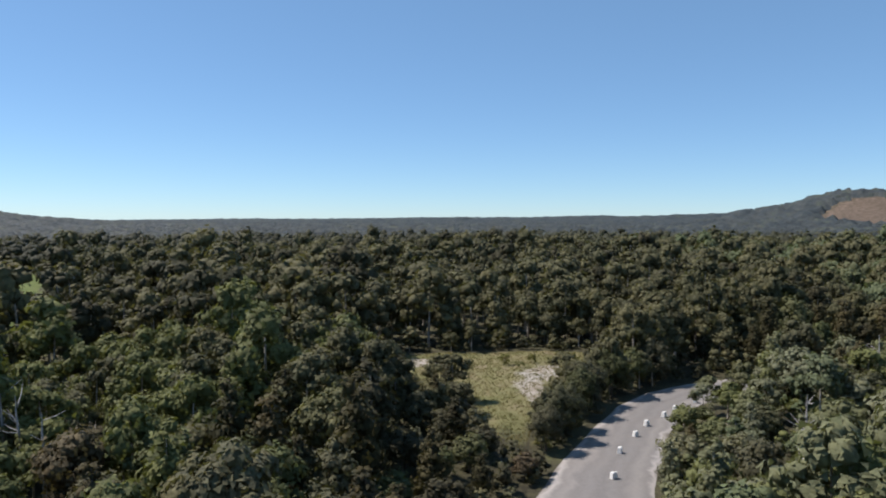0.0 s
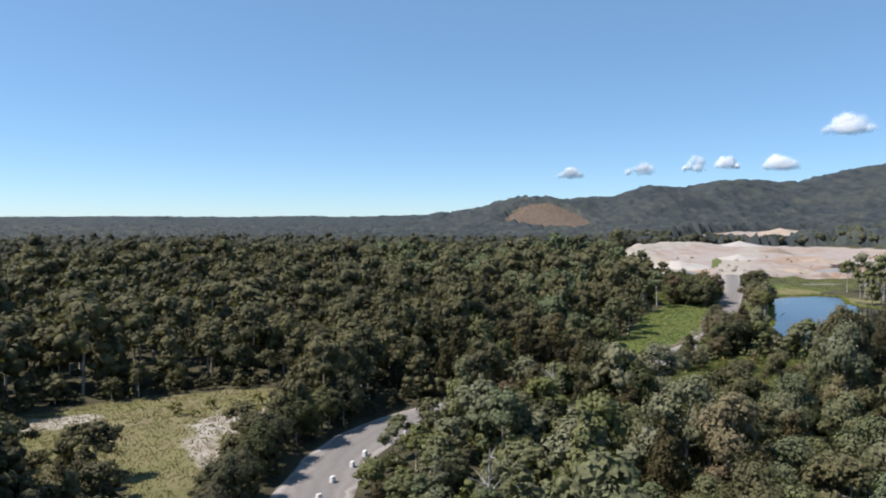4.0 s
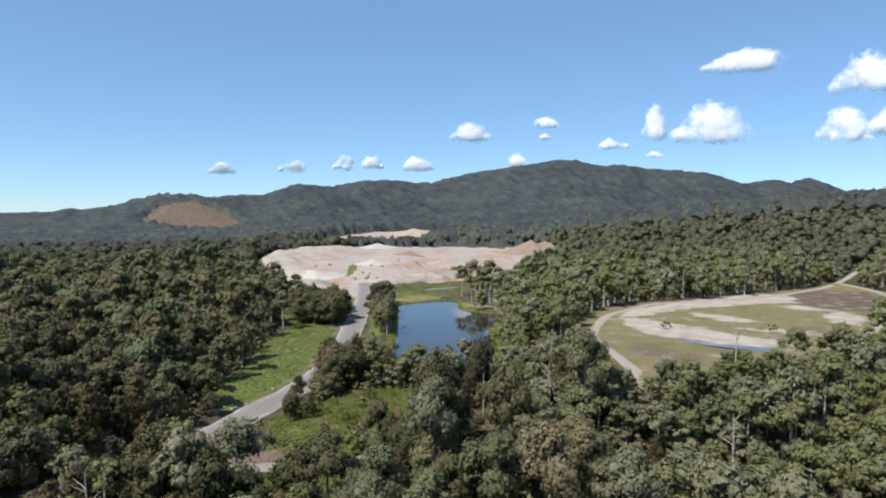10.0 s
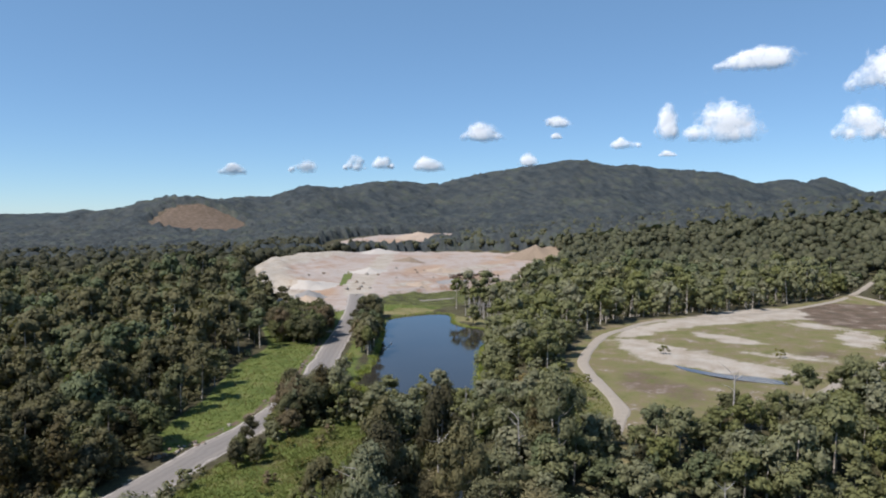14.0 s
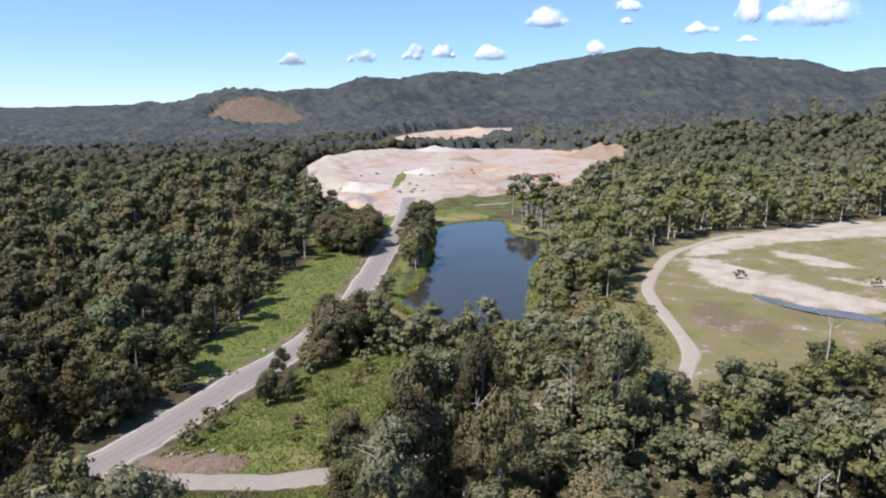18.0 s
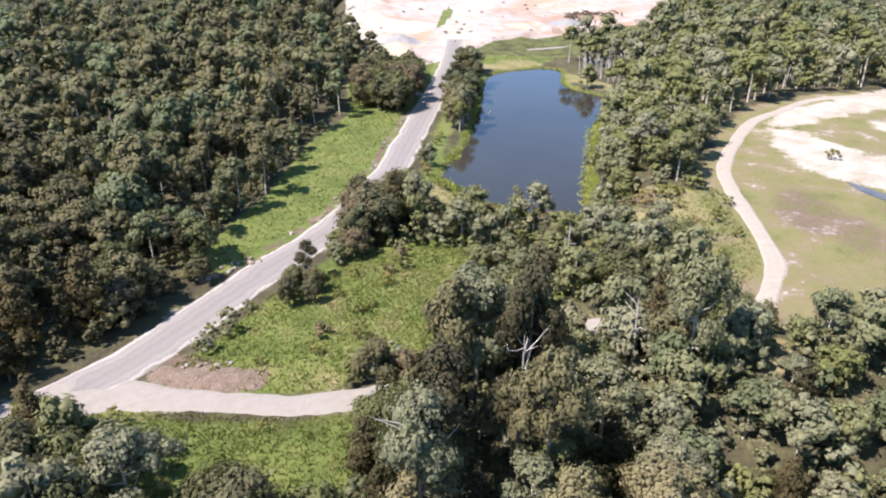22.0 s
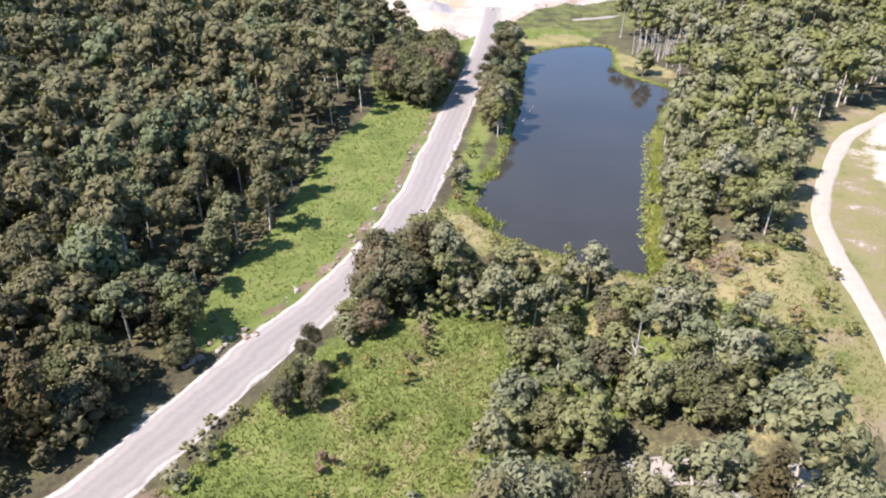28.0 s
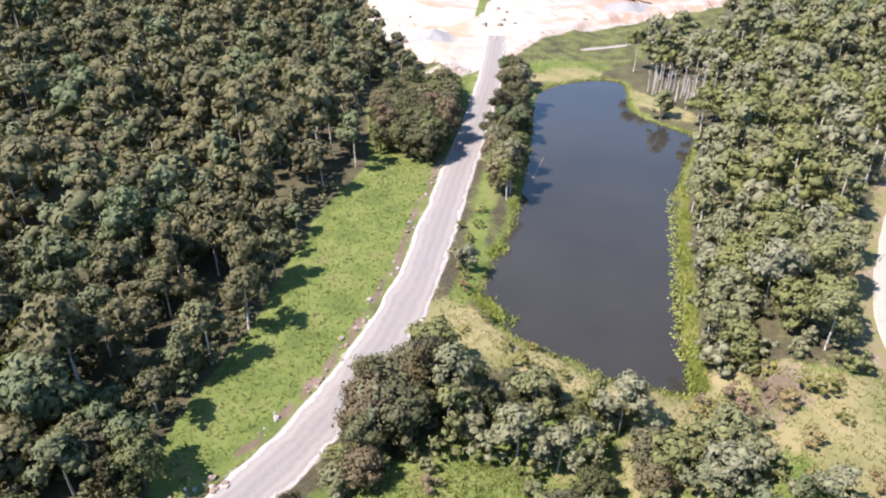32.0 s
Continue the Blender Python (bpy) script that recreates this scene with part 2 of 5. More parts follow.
rust = ramp(nt, n_mid, [(0.3, (0.062, 0.052, 0.034)), (0.5, (0.108, 0.078, 0.056)), (0.7, (0.158, 0.120, 0.094))])


def worn(mask, spread=0.5):
    e = calc(nt, "ADD", attribute(nt, mask), calc(nt, "MULTIPLY", calc(nt, "SUBTRACT", calc(nt, "ADD", calc(nt, "MULTIPLY", n_mid, 0.6), calc(nt, "MULTIPLY", n_fine, 0.4)), 0.5), spread))
    return ramp(nt, e, [(0.40, (0, 0, 0)), (0.60, (1, 1, 1))])


c = litter
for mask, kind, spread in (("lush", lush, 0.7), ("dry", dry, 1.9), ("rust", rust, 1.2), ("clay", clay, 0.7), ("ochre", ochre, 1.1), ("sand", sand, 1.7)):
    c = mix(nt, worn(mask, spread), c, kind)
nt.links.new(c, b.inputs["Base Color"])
bump(nt, b, n_fine, 0.7, 0.35)

# ---- the lie of the land ----


def smooth(points, step=2.0):
    """A round line through the given points, every step metres or so."""
    p = np.array(points, float)
    q = np.vstack([2 * p[0] - p[1], p, 2 * p[-1] - p[-2]])
    out = []
    for i in range(1, len(q) - 2):
        n = max(2, int(np.linalg.norm(q[i + 1, :2] - q[i, :2]) / step))
        for s in np.arange(n) / n:
            out.append(0.5 * (2 * q[i] + (q[i + 1] - q[i - 1]) * s + (2 * q[i - 1] - 5 * q[i] + 4 * q[i + 1] - q[i + 2]) * s * s + (3 * q[i] - q[i - 1] - 3 * q[i + 1] + q[i + 2]) * s ** 3))
    return np.array(out + [q[-2]])


def inside(poly, x, y):
    """Metres inside a closed outline (outside: minus)."""
    p = np.array(poly, float)[:, :2]
    best, odd = np.full(x.shape, 1e9), np.zeros(x.shape, bool)
    for (ax, ay), (bx, by) in zip(p, np.roll(p, -1, 0)):
        dx, dy = bx - ax, by - ay
        s = np.clip(((x - ax) * dx + (y - ay) * dy) / (dx * dx + dy * dy + 1e-9), 0, 1)
        best = np.minimum(best, np.hypot(x - ax - s * dx, y - ay - s * dy))
        if ay != by:
            odd ^= ((ay > y) != (by > y)) & (x < dx * (y - ay) / dy + ax)
    return np.where(odd, best, -best)


def along(line, x, y):
    """Distance from a line, and its third coordinate at the nearest place."""
    best, level = np.full(x.shape, 1e9), np.zeros(x.shape)
    for a, c in zip(line[:-1], line[1:]):
        dx, dy = c[0] - a[0], c[1] - a[1]
        s = np.clip(((x - a[0]) * dx + (y - a[1]) * dy) / (dx * dx + dy * dy + 1e-9), 0, 1)
        d = np.hypot(x - a[0] - s * dx, y - a[1] - s * dy)
        near = d < best
        best, level = np.where(near, d, best), np.where(near, a[2] + s * (c[2] - a[2]), level)
    return best, level


def step(a, b_, v):
    s = np.clip((v - a) / (b_ - a), 0, 1)
    return s * s * (3 - 2 * s)


def rough(x, y, size, seed=0.0):
    """Cheap rolling noise, about -1 to 1."""
    k = 6.283 / size
    return (np.sin(k * (x * 0.9 + y * 0.35) + seed) + np.sin(k * (y * 1.1 - x * 0.45) * 1.3 + 2.1 + seed) + np.sin(k * (x * 0.6 + y * 0.8) * 1.9 + 4.2 - seed) + np.sin(k * (x * 1.2 - y * 0.7) * 2.7 + 1.3 * seed)) / 3.0


WATER = -3.0
ROAD = smooth([(2, 28, -3.5), (11, 58, -3.5), (18, 78, -3.6), (24, 92, -3.7), (31, 106, -3.7), (37, 115, -3.8), (46, 122.5, -3.9), (60, 129.5, -4), (76, 132.5, -4), (87, 133.8, -4), (96.5, 136, -3.8), (106.5, 140, -3.6), (116, 144.4, -3.4), (125, 148.2, -3.2), (137.5, 153, -3), (149, 158.9, -2.7), (170, 173.4, -2.2), (193.5, 194.3, -1.8), (217, 215, -1.5), (240, 235.5, -1.2), (262, 256, -0.6), (283, 277, 1.2), (305, 298, 3.6), (340, 329, 5.6), (395, 374, 7.2), (430, 403, 8), (470, 439, 8.6), (505, 470, 9)])
SIDE = smooth([(84, 133, -3.95), (90, 130.3, -4), (94.2, 126.2, -4), (98.8, 121.3, -4), (102.6, 117.2, -4), (107, 113, -4), (114, 108.6, -4), (121, 106.5, -3.8), (132, 105, -3.2), (145, 98, -1), (154, 86, 2.5), (161, 79, 4.6)])
LOOP = smooth([(161, 79, 4.6), (170, 82, 5), (178, 86, 5), (190, 96, 5), (206, 109, 5), (220, 116, 5), (250, 126, 5), (268, 127, 5), (289, 127, 5), (306, 120, 5), (325, 109, 5), (348, 100, 5), (396, 88, 5.5), (438, 84, 7), (507, 82, 12)])
LOOP_SPUR = smooth([(205, 57, 5), (231, 55, 5), (263, 51, 5), (297, 51, 5), (330, 52, 5), (356, 52, 5), (396, 63, 5.5), (420, 82, 6.5)])
QUARRY_TRACK = smooth([(272, 258, -0.6), (300, 267, -0.8), (327, 259, -0.8), (355, 252, -0.5), (382, 246, 0.5)])
POND = smooth([(268, 240), (280, 242), (292, 239), (299, 232), (294, 224), (280, 212), (275, 201), (274, 186), (263, 179), (249, 172), (240, 167), (226, 157), (212, 147), (200, 138), (192, 132), (184, 125), (181, 126), (179, 129), (176, 134), (175, 140), (173, 145), (172, 152), (174, 158), (176, 163), (181, 167), (190, 173), (203, 182), (221, 198), (246, 220)], 3.0)
QUARRY = smooth([(248, 262), (260, 282), (257, 302), (264, 330), (298, 380), (335, 430), (380, 462), (440, 486), (500, 500), (540, 485), (580, 450), (600, 405), (597, 360), (545, 315), (478, 284), (420, 276), (366, 280), (317, 279), (280, 266)], 6.0)
PIT_CREST = smooth([(262, 322, 0), (290, 372, 0), (325, 420, 0), (380, 455, 0), (440, 478, 0)], 6.0)
PIT_FRONT = smooth([(235, 330, 0), (250, 300, 0), (262, 276, 0), (285, 270, 0), (317, 278, 0), (366, 279, 0), (420, 275, 0), (478, 283, 0), (540, 300, 0)], 6.0)
PADDOCK = smooth([(158, 74), (168, 88), (186, 101), (206, 115), (250, 132), (290, 133), (330, 114), (400, 94), (425, 84), (400, 58), (356, 46), (297, 45), (240, 48), (205, 52), (180, 62)], 6.0)
CLEARING = smooth([(-12, 126), (-14, 140), (-6, 150), (8, 152), (33, 150), (31, 137), (22, 128), (17, 112), (12, 95), (9, 84), (6, 95), (3, 113), (-4, 117)], 4.0)
STRIP = smooth([(118, 154), (119, 158), (130, 168), (142, 177), (155, 190), (171, 206), (192, 220), (206, 240), (222, 262), (250, 275), (262, 258), (240, 240), (214, 216), (190, 199), (168, 180), (150, 167), (132, 157)], 4.0)
CLUMP = smooth([(200, 210), (204, 209), (218, 223.5), (239.5, 245), (239, 258), (224, 257), (209, 243), (198, 227)], 4.0)
MEADOW = smooth([(97, 131), (104, 130), (116, 137), (130, 139), (140, 137), (152, 130), (147, 122), (136, 114), (122, 111), (112, 113), (104, 118)], 4.0)
OPEN_WOOD = smooth([(128, 140), (150, 142), (163, 136), (172, 124), (178, 112), (168, 98), (150, 104), (132, 108), (120, 112)], 4.0)
POND_ROW = smooth([(176, 166), (190, 186), (210, 204), (240, 232), (266, 256), (282, 258), (272, 244), (246, 222), (220, 200), (196, 180)], 4.0)
MEADOW_LOW = smooth([(84, 123), (88, 125), (95, 119), (104, 111), (112, 106), (108, 98), (98, 92), (91, 97), (86, 107), (84, 116)], 4.0)
BANK = smooth([(275, 257), (296, 246), (330, 238), (372, 236), (400, 258), (440, 280), (366, 283), (317, 281), (285, 268)], 4.0)
GLADE = smooth([(161, 84), (170, 103), (178, 116), (186, 122), (194, 112), (198, 106), (186, 96), (174, 86)], 4.0)
DAM = smooth([(160, 164), (168, 172), (172, 158), (170, 150), (173, 140), (175, 131), (181, 123), (188, 119), (182, 114), (173, 120), (169, 130), (164, 140), (160, 150)], 4.0)
UPPER_PIT = smooth([(515, 560), (590, 640), (700, 675), (800, 695), (880, 695), (940, 660), (850, 590), (700, 535), (580, 508)], 10.0)
PALE_TOP = smooth([(243, 120), (268, 126), (292, 123), (326, 118), (351, 108), (360, 94), (333, 87), (317, 98), (291, 110), (262, 117)], 4.0)
PALE_ARC = smooth([(236, 113), (246, 118), (254, 116), (247, 105), (243, 93), (238, 79), (236, 66), (226, 65), (223, 76), (223, 88), (224, 101)], 3.0)
BROWN_END = smooth([(336, 90), (365, 96), (392, 88), (397, 66), (360, 58), (323, 58), (322, 76)], 4.0)
DROWNED = smooth([(276, 218), (290, 226), (303, 224), (311, 212), (305, 194), (288, 190), (278, 200)], 4.0)
ROAD_BUSH = smooth([(28, 70), (34, 96), (45, 113), (62, 123), (82, 127), (84, 116), (66, 104), (50, 84), (40, 66)], 4.0)
NEAR_BUSH = smooth([(-5, 52), (12, 48), (16, 78), (10, 88), (4, 110), (-6, 112), (-6, 84)], 4.0)
LOW_WOOD = smooth([(120, 60), (132, 46), (165, 50), (205, 44), (250, 40), (252, 50), (205, 54), (172, 66), (168, 84), (150, 84), (132, 74)], 5.0)
FARM = smooth([(-250, 385), (-207, 355), (-146, 250), (-105, 180), (-127, 168), (-200, 210), (-290, 290)], 8.0)
# hills: bearing, distance, height, spread across, spread in depth
HILLS = [(31.0, 1600, 77, 105, 170), (26.0, 1650, 40, 105, 180), (34.6, 1750, 63, 93, 170), (35.9, 1900, 80, 95, 260), (39.8, 1900, 110, 90, 300), (44.0, 1950, 114, 122, 260), (47.2, 2100, 127, 151, 300), (54.7, 2200, 164, 202, 340), (60.4, 2250, 194, 193, 380),
         (66.1, 2300, 180, 196, 340), (71.0, 2350, 165, 147, 340), (76.2, 2500, 146, 160, 340), (78.6, 2900, 174, 126, 320), (85.9, 3000, 153, 290, 320), (62.7, 900, 24, 157, 180), (69.7, 880, 33, 194, 190), (80, 860, 52, 188, 190), (91, 860, 54, 227, 190),
         (23.5, 4350, 65, 98, 200), (20.4, 4400, 40, 349, 200), (-34.6, 2600, 41, 158, 300), (-49.1, 2400, 100, 439, 400), (1.5, 4000, 25, 56, 100), (4.0, 4450, 21, 902, 250), (13.0, 4450, 30, 385, 250), (-15.2, 4450, 12, 475, 250)]


def land(x, y):
    """The height of the ground."""
    u = x * 0.766 + y * 0.643
    z = -2.5 + 0.25 * rough(x, y, 60) + 0.5 * rough(x, y, 210, 1.0)
    bearing = np.degrees(np.arctan2(x, y))
    r = np.hypot(x, y)
    rise = (19 * step(640, 980, u) * step(28, 42, bearing)) ** 4
    for az, d, h, across_, deep in HILLS:
        cx, cy = d * math.sin(radians(az)), d * math.cos(radians(az))
        ex, ey = x - cx, y - cy
        a, t_ = ex * math.sin(radians(az)) + ey * math.cos(radians(az)), ex * math.cos(radians(az)) - ey * math.sin(radians(az))
        rise = rise + (h * np.exp(-0.5 * (t_ / across_) ** 2 - 0.5 * (a / deep) ** 2)) ** 4
    z = z + rise ** 0.25
    z = z + step(700, 1600, r) * (4.5 * rough(x, y, 240, 2.0) + 5.0 * rough(x, y, 760, 3.0)) * step(8, 30, z)
    k = step(-35, -4, inside(PADDOCK, x, y))
    z = z * (1 - k) + (5 + 0.25 * rough(x, y, 40)) * k
    q = inside(QUARRY, x, y)
    d, _ = along(PIT_FRONT, x, y)
    d = d + 6 * rough(x, y, 75) + 1.5 * rough(x, y, 21, 3.0)
    ridge = abs(rough(x, y, 19, 2.0)) + 0.5 * abs(rough(x, y, 8.5, 1.0))
    upper_side = step(-8, 8, y - np.interp(x, ROAD[:, 0], ROAD[:, 1]) - 14)
    crest = along(PIT_CREST, x, y)[0] + 3 * rough(x, y, 40, 2.0)
    zq = -1.2 + 2.6 * step(3, 9, d) + 1.6 * step(20, 30, d) + 2.2 * step(40, 90, d) * (1 - upper_side) + 2.6 * step(95, 190, d) + (4.2 * step(44, 50, d) + 2.8 * (1 - step(6, 34, crest)) * step(46, 70, d)) * upper_side + 0.5 * ridge - 0.2
    zq = zq + 0.9 * step(0.45, 0.62, rough(x, y, 95, 4.0)) * step(60, 80, d) + 0.5 * step(0.2, 0.3, rough(x, y, 52, 1.0))
    k = step(-18, 6, q)
    z = z * (1 - k) + zq * k
    k = step(-10, 20, inside(UPPER_PIT, x, y))
    z = z + k * (1.0 + 1.5 * rough(x, y, 70, 1.0) + 1.2 * rough(x, y, 31))
    for line, half, fade in ((ROAD, 6.3, 16.0), (SIDE, 2.6, 8.0), (LOOP, 2.4, 8.0), (LOOP_SPUR, 2.2, 8.0)):
        d, level = along(line, x, y)
        k = 1 - step(half, np.where((x > 285) & (fade > 15), 42.0, fade), d)
        z = z * (1 - k) + (level - 0.14) * k
    w = inside(POND, x, y)
    bank = WATER - 0.28 * w + 0.12 * rough(x, y, 11)
    z = np.where((w < 0) & (w > -14), np.maximum(z, WATER + np.minimum(0.45, -0.25 * w)), z)
    return np.where(w > -9, np.maximum(np.minimum(z, bank), WATER - 3), z)


def axis(spans):
    out = []
    for a, c, s in spans:
        out += list(np.arange(a, c, s))
    return np.array(out + [spans[-1][1]])


def grid_mesh(name, xs, ys, height):
    gx, gy = np.meshgrid(xs, ys)
    z = height(gx.ravel(), gy.ravel())
    co = np.stack([gx.ravel(), gy.ravel(), z], 1)
    i = np.arange(len(co)).reshape(gx.shape)
    quads = np.stack([i[:-1, :-1], i[:-1, 1:], i[1:, 1:], i[1:, :-1]], -1).reshape(-1, 4)
    me = bpy.data.meshes.new(name)
    me.from_pydata(co.tolist(), [], quads.tolist())
    me.shade_smooth()
    return me, co


gx = axis([(-4900, -1500, 170), (-1500, -500, 50), (-500, -60, 14), (-60, 440, 2.6), (440, 700, 8), (700, 2600, 26), (2600, 4900, 90)])
gy = axis([(-4900, -800, 300), (-800, -40, 60), (-40, 20, 8), (20, 420, 2.6), (420, 700, 9), (700, 2600, 26), (2600, 4900, 90)])
me, co = grid_mesh("ground", gx, gy, land)
LEVEL = co[:, 2].reshape(len(gy), len(gx))


def lie(x, y):
    """The height of the ground sheet itself."""
    x, y = np.asarray(x, float), np.asarray(y, float)
    i, j = np.clip(np.searchsorted(gx, x) - 1, 0, len(gx) - 2), np.clip(np.searchsorted(gy, y) - 1, 0, len(gy) - 2)
    u, v = (x - gx[i]) / (gx[i + 1] - gx[i]), (y - gy[j]) / (gy[j + 1] - gy[j])
    return (LEVEL[j, i] * (1 - u) + LEVEL[j, i + 1] * u) * (1 - v) + (LEVEL[j + 1, i] * (1 - u) + LEVEL[j + 1, i + 1] * u) * v


ground = tagged(new("ground", me), "rolling bushland ground with leaf litter, grass, sand and clay", "ground", kind="structure")
me.materials.append(m_ground)
X, Y = co[:, 0], co[:, 1]
NEAR_POND = inside(POND, X, Y)


def mask(name, values):
    me.attributes.new(name, "FLOAT", "POINT").data.foreach_set("value", np.clip(values, 0, 1).astype(np.float32))


def soft(poly, edge=3.0):
    return 0.5 + inside(poly, X, Y) / (2 * edge)


def blob(x, y, rx, ry, turn=0.0):
    c_, s_ = math.cos(radians(turn)), math.sin(radians(turn))
    ex, ey = X - x, Y - y
    return np.clip(1.5 - np.hypot((ex * c_ + ey * s_) / rx, (ey * c_ - ex * s_) / ry), 0, 1)


road_d, _ = along(ROAD, X, Y)
mask("lush", np.maximum.reduce([np.clip(0.5 + (inside(STRIP, X, Y) + 2.5) / 4, 0, 1), np.clip(soft(BANK), 0, 0.48), soft(MEADOW), 0.62 * soft(CLEARING), soft(MEADOW_LOW), 0.8 * soft(OPEN_WOOD), 0.55 * soft(POND_ROW), blob(1500 * math.sin(radians(49)), 1500 * math.cos(radians(49)), 60, 90, -40), 0.75 * soft(GLADE), blob(292, 250, 18, 8, -20), blob(335, 340, 42, 4, 43), np.clip(1.0 - abs(road_d - 8.5) / 4, 0, 0.75) * (X > np.where(Y > np.interp(X, ROAD[:, 0], ROAD[:, 1]), 116, 84)) * (X < 240), np.clip(soft(FARM, 8), 0, 1), np.clip(1.1 - abs(NEAR_POND + 1) / 1.8, 0, 0.62), 0.62 * soft(PADDOCK)]))
DAM_PATH = smooth([(163, 164, 0), (167, 155, 0), (170, 145, 0), (172, 134, 0), (175, 124, 0), (182, 114, 0), (192, 106, 0)], 3.0)
mask("dry", np.maximum.reduce([np.clip(0.45 * blob(150, 98, 60, 42), 0, 0.34), 0.95 * soft(CLEARING), np.clip(0.8 * soft(PADDOCK), 0, 0.78), 0.5 * soft(GLADE), blob(205, 75, 22, 12, 20), blob(288, 246, 14, 5, -20), blob(176, 118, 14, 10), 0.85 * soft(DAM, 4), np.clip(1.5 - along(DAM_PATH, X, Y)[0] / 1.8, 0, 1), 0.9 * blob(287, 207, 5, 19, -15)]))
mask("rust", np.maximum.reduce([0.9 * blob(1400 * math.sin(radians(32.1)), 1400 * math.cos(radians(32.1)), 135, 95, 58), 0.55 * blob(196, 80, 14, 7, 30), 0.9 * blob(100.5, 129, 5.5, 3.0, 130), 0.56 * blob(200, 90, 18, 9, 35), 0.5 * blob(212, 76, 8, 14, 0), 0.55 * blob(262, 66, 14, 8, 0), np.clip(0.95 - abs(road_d - 5.4) / 1.9, 0, 0.75) * (X > 126) * (X < 214) * (Y > np.interp(X, ROAD[:, 0], ROAD[:, 1])), 0.85 * soft(BROWN_END, 4), 0.6 * blob(183, 115, 9, 6), np.clip(soft(PADDOCK), 0, 0.44), np.clip(soft(CLEARING), 0, 0.36)]))
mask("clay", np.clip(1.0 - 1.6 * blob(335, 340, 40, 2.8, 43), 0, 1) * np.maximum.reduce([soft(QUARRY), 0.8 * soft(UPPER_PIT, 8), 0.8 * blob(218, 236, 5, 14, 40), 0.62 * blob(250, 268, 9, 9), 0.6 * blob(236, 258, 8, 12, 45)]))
mask("ochre", np.maximum.reduce([0.95 * blob(284, 318, 30, 17, 52), 0.62 * blob(352, 300, 40, 9, 15), 0.58 * blob(430, 306, 60, 9, 12), 0.6 * blob(420, 352, 60, 14, 25), 0.55 * blob(520, 360, 50, 12, 10), 0.5 * blob(500, 430, 60, 20, 0), 0.75 * blob(572, 372, 30, 24, 0), 0.6 * blob(640, 590, 80, 30, 30)]) * (np.maximum(inside(QUARRY, X, Y), inside(UPPER_PIT, X, Y)) > -4))
mask("sand", np.maximum.reduce([0.55 + 0.45 * np.clip(inside(PALE_TOP, X, Y) / 4, -1, 1), 0.55 + 0.45 * np.clip(inside(PALE_ARC, X, Y) / 4, -1, 1), 0.85 * blob(272, 95, 6, 13, -15), 0.8 * blob(298, 62, 18, 7, 10), 0.8 * blob(318, 78, 6, 11, 0), 0.6 * blob(254, 72, 6, 15, 10), 0.3 * np.clip(soft(PADDOCK), 0, 1), blob(22, 129, 8, 7, 40), blob(16, 114, 3, 9, 10), 0.85 * blob(-8, 140, 9, 5, 10), 0.6 * blob(100, 124, 7, 3, 45), 0.7 * np.clip(1.25 - road_d / 5.8, 0, 1) * (X < 290), 0.95 * np.clip(1.3 - road_d / 9, 0, 1) * (X > 290), 0.9 * np.clip(1.4 - along(PIT_CREST, X, Y)[0] / 26, 0, 1) * (inside(QUARRY, X, Y) > 0), 0.8 * blob(470, 340, 60, 9, 12), 0.7 * blob(350, 300, 30, 5, 10), 0.75 * blob(430, 330, 40, 7, 20), 0.3 * blob(174, 130, 3, 10)]))


def ribbon(name, line, half, mat, rise=0.0, cells=10, ragged=0.5):
    """A road bed that follows a line, crowned, with frayed edges."""
    p = np.array(line)
    way = np.gradient(p[:, :2], axis=0)
    way /= np.linalg.norm(way, axis=1)[:, None] + 1e-9
    side = np.stack([way[:, 1], -way[:, 0]], 1)
    rng = np.random.default_rng(3)
    fray = np.convolve(rng.normal(0, 1, len(p) + 6), np.ones(3) / 3, "same")[3:-3] * ragged
    fray2 = np.convolve(rng.normal(0, 1, len(p) + 6), np.ones(3) / 3, "same")[3:-3] * ragged
    co, acr = [], []
    for j in range(cells + 1):
        f = j / cells * 2 - 1
        off = f * half + np.where(f > 0, fray * f, fray2 * -f)
        drop = -0.18 * (abs(f) > 0.98) + 0.08 * (1 - f * f) - 0.04 * math.exp(-((abs(f) - 0.42) / 0.12) ** 2)
        co.append(np.column_stack([p[:, :2] + side * off[:, None], p[:, 2] + drop + rise]))
        acr.append(np.full(len(p), j / cells))
    co, acr = np.concatenate(co), np.concatenate(acr)
    n = len(p)
    faces = [(j * n + i, (j + 1) * n + i, (j + 1) * n + i + 1, j * n + i + 1) for j in range(cells) for i in range(n - 1)]
    m = bpy.data.meshes.new(name)
    m.from_pydata(co.tolist(), [], faces)
    m.flip_normals() if m.polygons[0].normal.z < 0 else None
    m.attributes.new("across", "FLOAT", "POINT").data.foreach_set("value", acr.astype(np.float32))
    m.shade_smooth()
    m.materials.append(mat)
    return new(name, m)


half = 4.2 + 1.0 * (1 - step(122, 135, ROAD[:, 1])) + 1.0 * step(0, 1, (110 - ROAD[:, 1]) / 40)
bed = ROAD[:, 0] < 296
tagged(ribbon("haul_road", ROAD[bed], half[bed], m_road, cells=14, ragged=0.28), "pale grey gravel haul road with chalky wheel tracks", "road", kind="structure")
tagged(ribbon("side_track", SIDE, 2.2 + 3.0 * step(14, 0, np.arange(len(SIDE)) * 2.0), m_track, 0.02), "pale dirt side track curving off the haul road", "track", kind="structure")
tagged(ribbon("loop_track", LOOP, 1.55, m_loop, ragged=0.25), "pale dirt track looping round the grassy paddock", "track", kind="structure")
